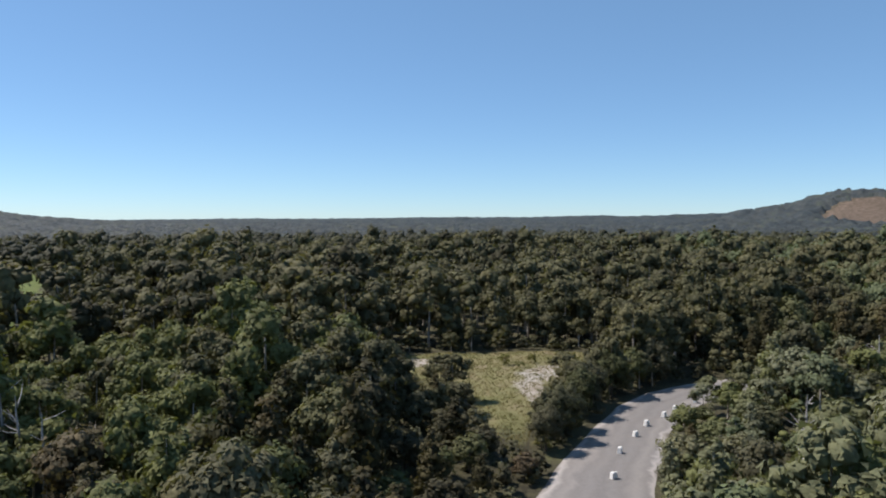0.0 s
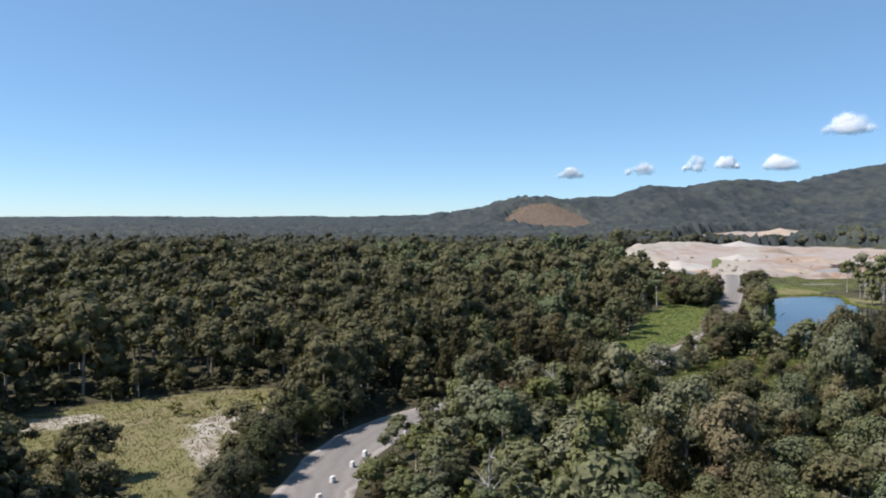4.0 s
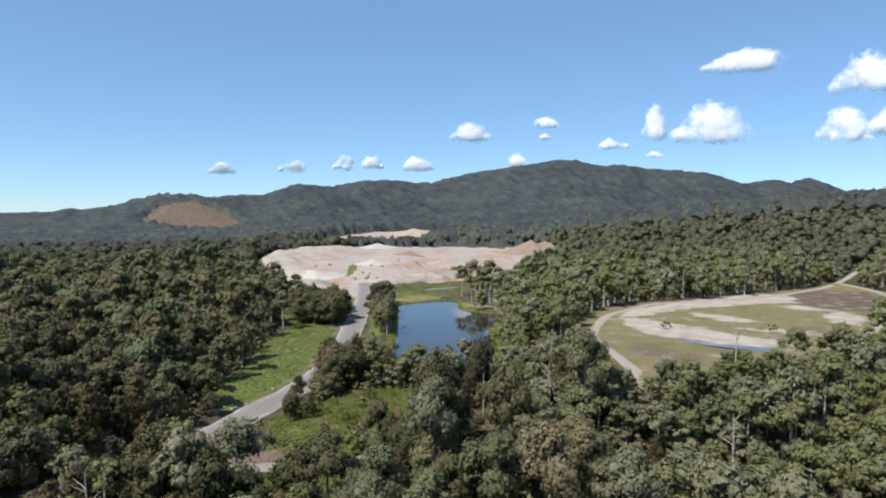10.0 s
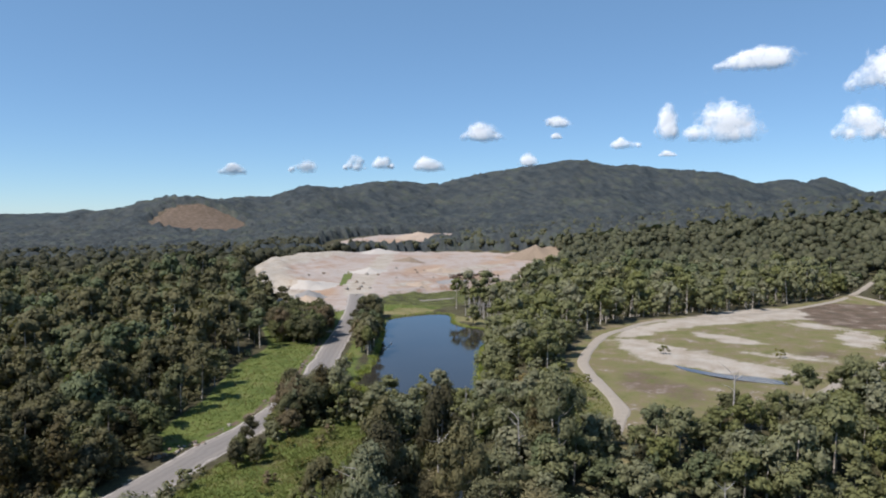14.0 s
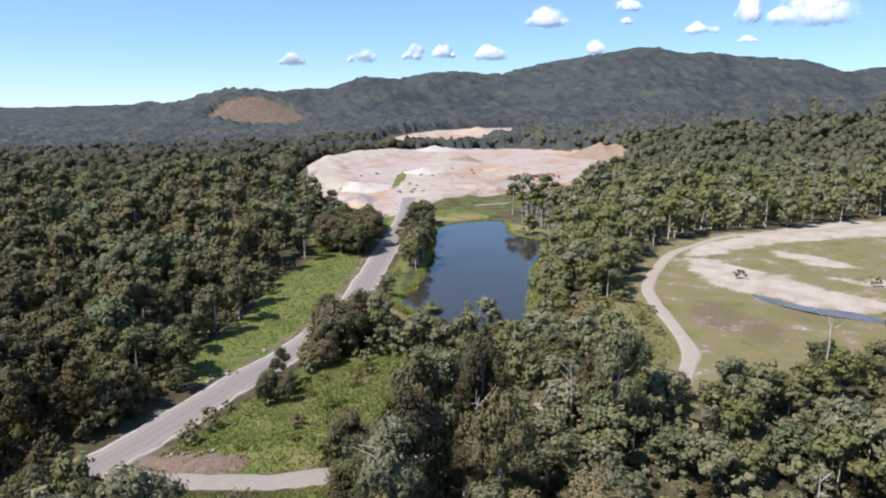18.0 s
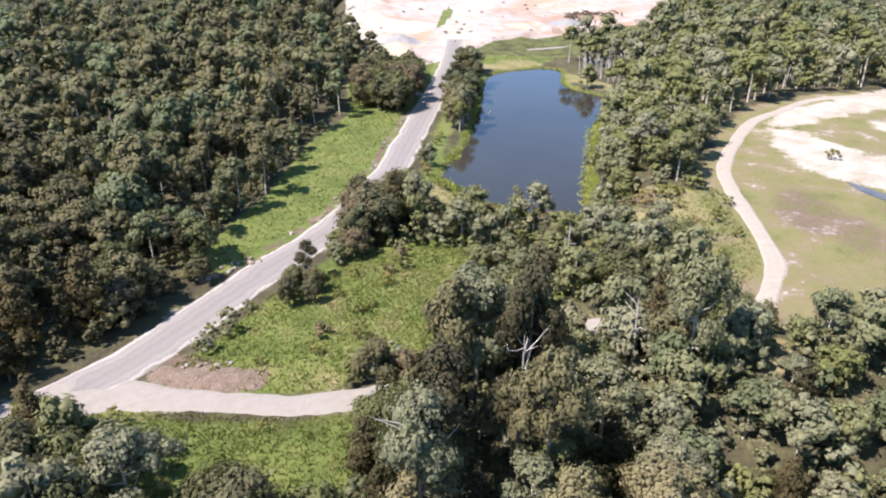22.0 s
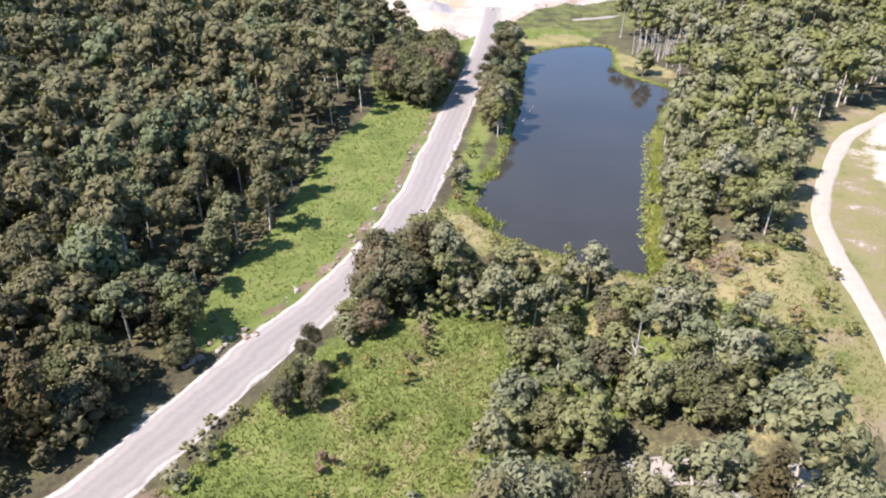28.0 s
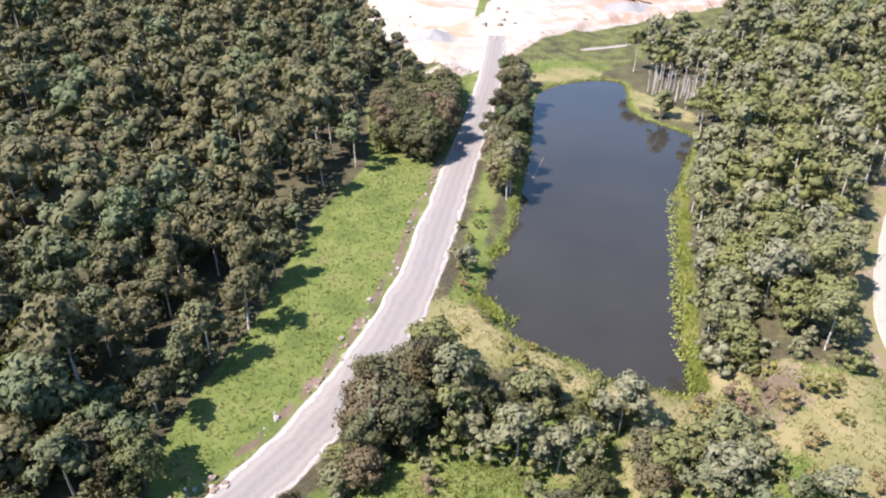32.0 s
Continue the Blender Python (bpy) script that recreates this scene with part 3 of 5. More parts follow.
tagged(ribbon("loop_spur", LOOP_SPUR, 1.5, m_loop, ragged=0.25), "pale dirt track along the far side of the paddock", "track", kind="structure")
tagged(ribbon("quarry_track", QUARRY_TRACK, 1.3, m_track, 0.12), "narrow pale track across the green bank below the quarry", "track", kind="structure")

w = np.array(POND)[:, :2]
ctr = w.mean(0)
w = ctr + (w - ctr) * (1 + 5.0 / np.linalg.norm(w - ctr, axis=1))[:, None]
me = bpy.data.meshes.new("pond_water")
me.from_pydata([(a, c_, WATER) for a, c_ in w], [], [tuple(range(len(w)))])
me.flip_normals() if me.polygons[0].normal.z < 0 else None
me.materials.append(m_water)
tagged(new("pond_water", me), "still dark brown pond water reflecting blue sky", "pond", kind="structure")

# ---- trees ----
bm = bmesh.new()
bmesh.ops.create_icosphere(bm, subdivisions=1, radius=1.0)
ICO_V, ICO_F = np.array([v.co[:] for v in bm.verts]), np.array([[v.index for v in f.verts] for f in bm.faces])
bm.free()


def np_mesh(name, v, f, mats, which=None, tint=None):
    """A triangle mesh from arrays."""
    me_ = bpy.data.meshes.new(name)
    me_.vertices.add(len(v))
    me_.vertices.foreach_set("co", np.asarray(v, np.float32).ravel())
    me_.loops.add(3 * len(f))
    me_.loops.foreach_set("vertex_index", np.asarray(f, np.int32).ravel())
    me_.polygons.add(len(f))
    me_.polygons.foreach_set("loop_start", np.arange(0, 3 * len(f), 3, dtype=np.int32))
    for m_ in mats:
        me_.materials.append(m_)
    if which is not None:
        me_.polygons.foreach_set("material_index", np.asarray(which, np.int32))
    if tint is not None:
        me_.attributes.new("tint", "FLOAT", "POINT").data.foreach_set("value", np.asarray(tint, np.float32))
    me_.shade_smooth()
    me_.update(calc_edges=True)
    return me_


def leaf_cloud(rng, lobes, n, size, hang=0.0, inner=0.62):
    """n single leaf sprays over the skins of the lobes (centre, radii), most of them on the upper side."""
    c_ = np.array([l[:3] for l in lobes])
    r_ = np.array([l[3:6] for l in lobes])
    w_ = r_[:, 0] * r_[:, 2]
    k = rng.choice(len(lobes), n, p=w_ / w_.sum())
    d = rng.normal(0, 1, (n, 3))
    d[:, 2] = d[:, 2] * 0.9 + 0.3
    d /= np.linalg.norm(d, axis=1)[:, None]
    p = c_[k] + d * r_[k] * rng.uniform(inner, 1.22, (n, 1))
    whole = p - (c_.mean(0) - np.array([0, 0, 0.5 * r_.mean()]))
    whole /= np.linalg.norm(whole, axis=1)[:, None] + 1e-9
    nrm = 0.55 * d + 0.6 * whole + rng.normal(0, 0.26, (n, 3))
    nrm /= np.linalg.norm(nrm, axis=1)[:, None]
    t1 = np.cross(nrm, rng.normal(0, 1, (n, 3)) + np.array([0, 0, hang]))
    t1 /= np.linalg.norm(t1, axis=1)[:, None] + 1e-9
    t2 = np.cross(nrm, t1)
    s = size * rng.uniform(0.6, 1.35, (n, 1))
    tri = np.stack([p + s * (t2 * 0.75), p + s * (-0.5 * t2 - 0.55 * t1 * rng.uniform(0.7, 1.3, (n, 1))), p + s * (-0.35 * t2 + 0.55 * t1 * rng.uniform(0.7, 1.3, (n, 1)))], 1)
    return tri.reshape(-1, 3), np.arange(3 * n).reshape(-1, 3)


def join(parts):
    v, f, o = [], [], 0
    for a, c_ in parts:
        v.append(a), f.append(c_ + o)
        o += len(a)
    return np.concatenate(v), np.concatenate(f)


def cores(rng, lobes, scale=0.9):
    """The closed inner mass of foliage of each lobe."""
    v, f = ICO_V, ICO_F
    return [(v * np.array(l[3:6]) * scale * rng.uniform(0.55, 1.25, (len(v), 1)) + np.array(l[:3]), f) for l in lobes]


def billow(rng, centre, wide, high, n, size):
    """n lobes spread over the upper side of a domed head of foliage."""
    lobes = []
    for i in range(n):
        up = 1.0 - 1.25 * (i + rng.uniform(0.2, 0.8)) / n
        az = i * 2.4 + rng.uniform(-0.5, 0.5)
        flat = math.sqrt(max(0.0, 1 - up * up))
        k = rng.uniform(0.62, 1.0)
        r = size * rng.uniform(0.72, 1.25)
        lobes.append((centre[0] + math.cos(az) * flat * wide * k, centre[1] + math.sin(az) * flat * wide * k, centre[2] + up * high * k, r * rng.uniform(0.9, 1.15), r * rng.uniform(0.9, 1.15), r * rng.uniform(0.75, 1.0)))
    return lobes


def tube(points, radii, sides=6):
    """A tapered round limb along points."""
    p, n = np.array(points, float), len(points)
    way = np.gradient(p, axis=0)
    way /= np.linalg.norm(way, axis=1)[:, None]
    ref = np.where(abs(way[:, :1]) > 0.9, [[0.0, 1.0, 0.0]], [[1.0, 0.0, 0.0]])
    a = np.cross(way, ref)
    a /= np.linalg.norm(a, axis=1)[:, None]
    c_ = np.cross(way, a)
    ang = np.arange(sides) * 2 * math.pi / sides
    v = (p[:, None] + (a[:, None] * np.cos(ang)[None, :, None] + c_[:, None] * np.sin(ang)[None, :, None]) * np.array(radii)[:, None, None]).reshape(-1, 3)
    f = []
    for i in range(n - 1):
        for j in range(sides):
            q = (i * sides + j, i * sides + (j + 1) % sides, (i + 1) * sides + (j + 1) % sides, (i + 1) * sides + j)
            f += [(q[0], q[1], q[2]), (q[0], q[2], q[3])]
    return v, np.array(f)


def gum_frame(rng, high, spread, bare, heads, n, open_=1.0):
    """Trunk line, limb lines and crown lobes of a eucalypt: several domed heads at the ends of rising limbs."""
    lean = rng.normal(0, 0.03 * high, 2)
    trunk = [(lean[0] * s * s, lean[1] * s * s, high * 0.80 * s - 0.3 * (s == 0)) for s in np.linspace(0, 1, 6)]
    limbs = []
    top = np.array([lean[0], lean[1], high * 0.80])
    lobes = billow(rng, top, 0.42 * spread, 0.12 * high, n + 2, 0.085 * high * open_)
    turn = rng.uniform(0, 6.283)
    for i in range(heads):
        s = bare + (0.86 - bare) * (i + rng.uniform(0.1, 0.9)) / heads
        base = np.array([lean[0] * s * s, lean[1] * s * s, high * 0.80 * s])
        az = turn + i * 2.4 + rng.uniform(-0.4, 0.4)
        reach = spread * rng.uniform(0.5, 0.82)
        tip = np.array([lean[0] + math.cos(az) * reach, lean[1] + math.sin(az) * reach, high * (0.50 + 0.24 * i / heads + rng.uniform(-0.03, 0.05))])
        limbs.append([base, base * 0.5 + tip * 0.5 - np.array([0, 0, 0.03 * high]), tip])
        lobes += billow(rng, tip, 0.36 * spread, 0.095 * high, n, 0.078 * high * open_)
    return trunk, limbs, lobes


def bush_frame(rng, high, spread, n):
    """Lobes of a dense round crown that reaches nearly to the ground."""
    lobes = billow(rng, (0, 0, high * 0.52), spread * 0.78, high * 0.36, n, high * 0.125)
    lobes += billow(rng, (0, 0, high * 0.30), spread * 0.86, high * 0.12, max(3, n // 3), high * 0.13)
    return lobes


def oak_frame(rng, high, spread, n=11):
    """Lobes of a she-oak or pine: a drooping cone round one stem."""
    lobes = []
    for i in range(n):
        s = 0.2 + 0.72 * i / (n - 1)
        az, reach = i * 2.4, spread * (1.12 - s) * rng.uniform(0.45, 0.8)
        r = spread * (1.15 - s) * rng.uniform(0.42, 0.62) + 0.035 * high
        lobes.append((math.cos(az) * reach, math.sin(az) * reach, high * s, r, r, r * 1.05))
    return lobes


rng = np.random.default_rng(11)
TREES = {}      # kind: list of (trunk mesh, limb meshes, crown mesh)
for kind, count in (("gum_tree", 8), ("wattle_tree", 6), ("she_oak", 4), ("shrub", 5), ("dry_shrub", 3)):
    TREES[kind] = []
    for i in range(count):
        fine = i < count // 2        # the first half of the patterns carry more and smaller leaves
        if kind == "gum_tree":
            trunk, limbs, lobes = gum_frame(rng, 12.5, rng.uniform(3.2, 4.3), 0.42, 5, 6 if fine else 4, 0.92 if fine else 1.05)
            leaves = join([leaf_cloud(rng, lobes, *((3200, 0.28) if fine else (1500, 0.38)))] + cores(rng, lobes, 0.66))
            wood = tube(trunk, [0.26, 0.22, 0.19, 0.15, 0.10, 0.04])
            arms = [tube(l, [0.10, 0.07, 0.03], 5) for l in limbs]
            mats = (m_bark, m_gum)
        elif kind == "wattle_tree":
            lobes = bush_frame(rng, 8.6, rng.uniform(2.9, 3.7), 22 if fine else 16)
            leaves = join([leaf_cloud(rng, lobes, *((2900, 0.27) if fine else (1400, 0.37)))] + cores(rng, lobes, 0.70))
            wood = tube([(0, 0, -0.3), (0.1, 0, 2.0), (0.2, 0.1, 4.0), (0.2, 0.2, 6.8)], [0.2, 0.17, 0.13, 0.04])
            arms = [tube([(0.15, 0.05, 2.2 + 0.4 * j), (l[0] * 0.5, l[1] * 0.5, 0.5 * l[2] + 1.6), l[:3]], [0.09, 0.06, 0.03], 5) for j, l in enumerate(lobes[:4])]
            mats = (m_darkbark, m_wattle)
        elif kind == "she_oak":
            lobes = oak_frame(rng, 10.0, 2.5)
            leaves = join([leaf_cloud(rng, lobes, *((2100, 0.26) if fine else (1000, 0.35)), 2.0, 0.8)] + cores(rng, lobes, 0.66))
            wood = tube([(0, 0, -0.3), (0.1, 0, 3.4), (0, 0.1, 6.6), (0, 0, 9.6)], [0.2, 0.16, 0.10, 0.03])
            arms = [tube([(0, 0, l[2] - 0.4), l[:3]], [0.06, 0.02], 4) for l in lobes[:2]]
            mats = (m_darkbark, m_dark)
        else:
            lobes = bush_frame(rng, 2.8, 1.6, 6)
            leaves = join([leaf_cloud(rng, lobes, 420, 0.18)] + cores(rng, lobes, 0.8))
            wood = tube([(0, 0, -0.2), (0.1, 0, 0.8), (0.1, 0.1, 1.8)], [0.07, 0.05, 0.02], 5)
            arms = []
            mats = (m_darkbark, m_shrub if kind == "shrub" else m_dryleaf)
        TREES[kind].append((np_mesh(kind + "_trunk", *wood, [mats[0]]), [np_mesh(kind + "_limb", *a, [mats[0]]) for a in arms], np_mesh(kind + "_crown", *leaves, [mats[1]])))

LABELS = {"dry_shrub": ("brown withered shrub with sparse dead leaves", "shrub", "withered shrubs"), "gum_tree": ("olive green eucalypt tree with a pale bare trunk", "tree", "bushland trees"), "wattle_tree": ("bushy round-crowned dark green wattle tree", "tree", "bushland trees"),
          "she_oak": ("dark feathery cone-shaped she-oak tree", "tree", "bushland trees"), "shrub": ("low rounded green shrub in rough grass", "shrub", "bushland shrubs")}


def tree(kind, variant, x, y, z, scale, turn, squat=1.0, label=""):
    """One tree or shrub: an empty at its foot with trunk, limbs and crown under it."""
    wood, arms, leaves = TREES[kind][variant]
    root = new(kind)
    root.empty_display_size = 0.3
    stem = new("trunk", wood)
    stem.parent = root
    new("crown", leaves).parent = root
    for data in arms:
        new("limb", data).parent = stem
    root.matrix_basis = Matrix.LocRotScale((x, y, z), Euler((0, 0, turn)), (scale, scale, scale * squat))
    lab, cat, group = LABELS[kind]
    return tagged(root, label or lab, cat, group)


# joined woodland: plain patterns with fewer lobes and leaves the farther they stand
def wood_pattern(kind, n, size, lumps, trunk=True):
    if kind == "gum":
        tr, _, lobes = gum_frame(rng, 12.0, rng.uniform(3.2, 4.2), 0.42, 4 if lumps > 12 else 2, max(3, lumps // 5), 1.12 if lumps > 12 else 1.45)
    elif kind == "oak":
        lobes, tr = oak_frame(rng, 10.5, 2.8, min(9, lumps)), [(0, 0, 0), (0, 0, 9)]
    else:
        lobes, tr = bush_frame(rng, 9.2, 3.4, max(4, lumps * 3 // 4)), [(0, 0, 0), (0, 0, 6)]
        if lumps < 12:
            lobes = [(*l[:3], *(1.3 * r for r in l[3:])) for l in lobes]
    v, f = join([leaf_cloud(rng, lobes, n, size)] + cores(rng, lobes, 0.76))
    which = np.zeros(len(f), int)
    if trunk:
        tv, tf = tube([tr[0], tr[-1]], [0.22, 0.06], 4)
        which = np.concatenate([which, np.ones(len(tf), int)])
        v, f = join([(v, f), (tv, tf)])
    return v, f, which


def dome_pattern(wide, high):
    """A far tree: a few heaped lobes of crown."""
    lobes = [(*(rng.normal(0, 0.42 * wide, 2)), high * h, r * wide, r * wide, r * wide * 0.95) for h, r in ((0.74, 0.72), (0.55, 0.82))]
    v, f = join(cores(rng, lobes, 0.95) + [leaf_cloud(rng, lobes, 12, 1.5)])
    return v, f, np.zeros(len(f), int)


def woodland(name, spots, patterns, mats, label):
    """All trees of a stretch as one joined mesh. spots: rows of x, y, z, scale, turn, squat, tint, pattern."""
    vs, fs, ws, ts, o = [], [], [], [], 0
    for k, (v, f, which) in enumerate(patterns):
        s = spots[spots[:, 7] == k]
        if not len(s):
            continue
        c_, n_ = np.cos(s[:, 4]), np.sin(s[:, 4])
        x = (v[None, :, 0] * c_[:, None] - v[None, :, 1] * n_[:, None]) * s[:, 3:4] + s[:, 0:1]
        y = (v[None, :, 0] * n_[:, None] + v[None, :, 1] * c_[:, None]) * s[:, 3:4] + s[:, 1:2]
        z = v[None, :, 2] * (s[:, 3] * s[:, 5])[:, None] + s[:, 2:3]
        vs.append(np.stack([x, y, z], -1).reshape(-1, 3))
        fs.append((f[None] + (o + np.arange(len(s)) * len(v))[:, None, None]).reshape(-1, 3))
        ws.append(np.tile(which, len(s)))
        ts.append(np.repeat(s[:, 6], len(v)))
        o += len(s) * len(v)
    me_ = np_mesh(name, np.concatenate(vs), np.concatenate(fs), mats, np.concatenate(ws), np.concatenate(ts))
    return tagged(new(name, me_), label, "woodland", kind="stuff")


FLIGHT = smooth([(0, 0, 0), (14, 17, 0), (26, 21, 0), (43, 23, 0), (58, 30, 0), (71, 43, 0), (90, 66, 0), (107, 86, 0)], 10.0)


def wooded(x, y):
    """How densely trees stand: 0 open, 1 closed forest."""
    d = np.ones(x.shape)
    for poly, edge in ((CLEARING, 1), (STRIP, 2.5), (PADDOCK, -1.0), (QUARRY, 6), (MEADOW, 0), (MEADOW_LOW, 0), (FARM, 2), (GLADE, -2), (BANK, 2), (DROWNED, 1)):
        d = np.where(inside(poly, x, y) > -edge, 0, d)
    d = np.where((inside(POND, x, y) > np.where(y < 0.7 * x + 5, -2.2, -3.2)) | (inside(POND, x, y) > -10) & (x > 262) & (y > 225), 0, d)
    d = np.where((inside(DAM, x, y) > -2) | (inside(POND_ROW, x, y) > 0), 0, d)
    d = np.where(inside(OPEN_WOOD, x, y) > 0, d * 0.95, d)
    d = np.where(inside(UPPER_PIT, x, y) > -14, 0, d)
    gate = np.where((y > np.interp(x, ROAD[:, 0], ROAD[:, 1])) & (x > 56) & (x < 128), 6.3, 7.0)
    for line, gap in ((ROAD, gate), (SIDE, 3.2), (LOOP, 6.5), (LOOP_SPUR, 4.5), (QUARRY_TRACK, 12.0)):
        d = np.where(along(line, x, y)[0] < gap, 0, d)
    d = np.where((along(SIDE, x, y)[0] < 8) & (x < 113), 0, d)
    # the cleared face of the near hill
    away, side = x * 0.531 + y * 0.847 - 1400, x * 0.847 - y * 0.531
    return np.where(np.hypot(away / 120, (side + 0.12 * away) / 88) < 1 + 0.08 * rough(x, y, 60), 0.0, d)


def shaded_side(x, y):
    """The darker, denser forest north of the haul road."""
    return (y > np.interp(x, ROAD[:, 0], ROAD[:, 1])) & ((x < 330) | (y > 0.95 * x + 20)) & ((x > 12) | (y > 112) | ((x > -21) & (y > 48)))


def stature(x, y):
    """How high the trees grow, against the usual."""
    h = np.ones(x.shape)
    h = np.where(inside(OPEN_WOOD, x, y) > 0, 0.76, h)
    h = np.where(inside(CLEARING, x, y) > -7, 0.55, h)
    h = np.where(inside(LOW_WOOD, x, y) > 0, 0.74, h)
    h = np.where((inside(ROAD_BUSH, x, y) > 0) | (inside(NEAR_BUSH, x, y) > 0), np.where(x > 50, 0.92, 0.58), h)
    h = np.where((inside(STRIP, x, y) > -12) & shaded_side(x, y), 0.72, h)
    h = h * (1 + 0.22 * rough(x, y, 38, 7.0) + 0.12 * rough(x, y, 15, 3.0))
    h = np.where(shaded_side(x, y), 1.05 * h, h)
    return np.where((along(ROAD, x, y)[0] < 9.5) & ((x < 50) | (x > 128)), 0.72 * h, h)


def scatter(gap, near, far, seed):
    """Jittered trees over the seen wedge, between two distances from the flight line."""
    g = np.random.default_rng(seed)
    r = far + 160
    n = int(2 * r / gap)
    xs, ys = np.meshgrid(np.arange(n), np.arange(n))
    x = (xs.ravel() + 0.5 * (ys.ravel() % 2) - n / 2) * gap + g.uniform(-0.42, 0.42, n * n) * gap
    y = (ys.ravel() - n / 2) * gap + g.uniform(-0.42, 0.42, n * n) * gap
    ok = (y > -15) & (np.hypot(x, y) < r)
    x, y = x[ok], y[ok]
    d, _ = along(FLIGHT, x, y)
    bearing = np.degrees(np.arctan2(x, y + 12))
    late = np.degrees(np.arctan2(x - 60, y - 15))
    ok = (d > near) & (d <= far) & (bearing > -40) & ((bearing < 80) | (late < 86) & (y > 0))
    x, y, d = x[ok], y[ok], d[ok]
    dens = wooded(x, y)
    dens = np.where(shaded_side(x, y) & (far < 400) & (gap > 4), dens * 0.86, dens)
    ok = g.uniform(0, 1, len(x)) < dens
    return x[ok], y[ok], d[ok], g


def u_of(x, y):
    return x * 0.766 + y * 0.643


def spots_for(x, y, g, n_pat, low=0.75, high=1.25):
    z = lie(x, y)
    patchy = 0.5 + 0.5 * rough(x, y, 45, 5.0)
    h_ = stature(x, y)
    s = g.uniform(low, high, len(x)) * (0.9 + 0.2 * patchy) * h_ ** 0.7 * np.where(shaded_side(x, y), 1.12, 1.0)
    tint = np.clip(g.beta(2.2, 2.2, len(x)) * 0.8 + 0.2 * patchy, 0, 1)
    # same leaf material; tint draws are kept darker north of the haul road
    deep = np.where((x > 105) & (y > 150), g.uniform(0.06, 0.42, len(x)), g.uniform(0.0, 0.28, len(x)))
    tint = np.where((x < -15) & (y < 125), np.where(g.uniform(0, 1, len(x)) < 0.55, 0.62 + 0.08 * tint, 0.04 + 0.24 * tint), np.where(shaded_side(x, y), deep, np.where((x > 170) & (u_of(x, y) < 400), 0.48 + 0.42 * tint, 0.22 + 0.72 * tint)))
    return np.column_stack([x, y, z - 0.2, s, g.uniform(0, 6.283, len(x)), g.uniform(0.85, 1.12, len(x)) * h_ ** 0.3, tint, g.integers(0, n_pat, len(x))])


# near woodland: the nearest trees one by one, the rest joined
x, y, d, g = scatter(5.0, 0, 125, 21)
z = lie(x, y)
order = np.argsort(d)
kinds = np.where(shaded_side(x, y), g.choice(3, len(x), p=(0.14, 0.54, 0.32)), g.choice(3, len(x), p=(0.72, 0.20, 0.08)))
left = {0: 210, 1: 180, 2: 90}
high = stature(x, y)
single = np.zeros(len(x), bool)
shade = shaded_side(x, y)
for i in order:
    k = kinds[i]
    if left[k] > 0:
        left[k] -= 1
        single[i] = True
        kind = ("gum_tree", "wattle_tree", "she_oak")[k]
        half_ = len(TREES[kind]) // 2
        tree(kind, int(g.integers(0, half_)) + (half_ if d[i] > 41 else 0), x[i], y[i], z[i] - 0.1, (1.1 if shade[i] else 1.0) * high[i] ** 0.7 * (g.uniform(0.72, 1.16) if g.uniform() < 0.92 or k or d[i] < 40 else g.uniform(1.05, 1.35)), g.uniform(0, 6.283), high[i] ** 0.3 * g.uniform(0.88, 1.1))
pats = [wood_pattern(k, 720, 0.47, 20) for k in ("gum", "gum", "gum", "gum", "bush", "bush", "bush", "oak")]
rest = ~single
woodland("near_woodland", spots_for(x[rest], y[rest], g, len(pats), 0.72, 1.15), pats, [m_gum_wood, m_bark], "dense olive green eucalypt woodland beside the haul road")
pats = [wood_pattern(k, 170, 0.68, 10) for k in ("gum", "gum", "gum", "gum", "bush", "bush", "bush", "oak")]
x, y, d, g = scatter(6.9, 125, 380, 22)
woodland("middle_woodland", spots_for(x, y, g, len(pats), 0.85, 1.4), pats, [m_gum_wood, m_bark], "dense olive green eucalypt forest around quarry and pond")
pats = [dome_pattern(w_, h_) for w_, h_ in ((4.4, 11), (4.8, 10.5), (5.2, 10), (4.2, 11.5), (4.8, 9.5))]
x, y, d, g = scatter(6.6, 380, 720, 23)
woodland("far_woodland", spots_for(x, y, g, len(pats), 0.65, 1.1), pats, [m_far_wood], "dark green eucalypt forest stretching over low rises")

# undergrowth along the edges and in the thin woods
x, y, d, g = scatter(3.4, 0, 150, 29)
edge = np.full(len(x), 1e9)
for poly in (CLEARING, STRIP, PADDOCK, MEADOW, MEADOW_LOW, GLADE, DAM, POND):
    edge = np.minimum(edge, abs(inside(poly, x, y)))
for line in (ROAD, SIDE):
    edge = np.minimum(edge, along(line, x, y)[0] - 4)
ok = (edge < 8) | (inside(LOW_WOOD, x, y) > 0) | (inside(OPEN_WOOD, x, y) > 0) | (inside(ROAD_BUSH, x, y) > 0) | shaded_side(x, y) & (x > 60) & (d < 90) & (g.uniform(0, 1, len(x)) < 0.55) | ~shaded_side(x, y) & (x > 20) & (d < 110) & (g.uniform(0, 1, len(x)) < 0.36)
pats = [wood_pattern("bush", 70, 0.8, 6, False) for _ in range(5)]
woodland("undergrowth", spots_for(x[ok], y[ok], g, len(pats), 0.32, 0.70), pats, [m_gum_wood], "bushy green undergrowth below the woodland edge")

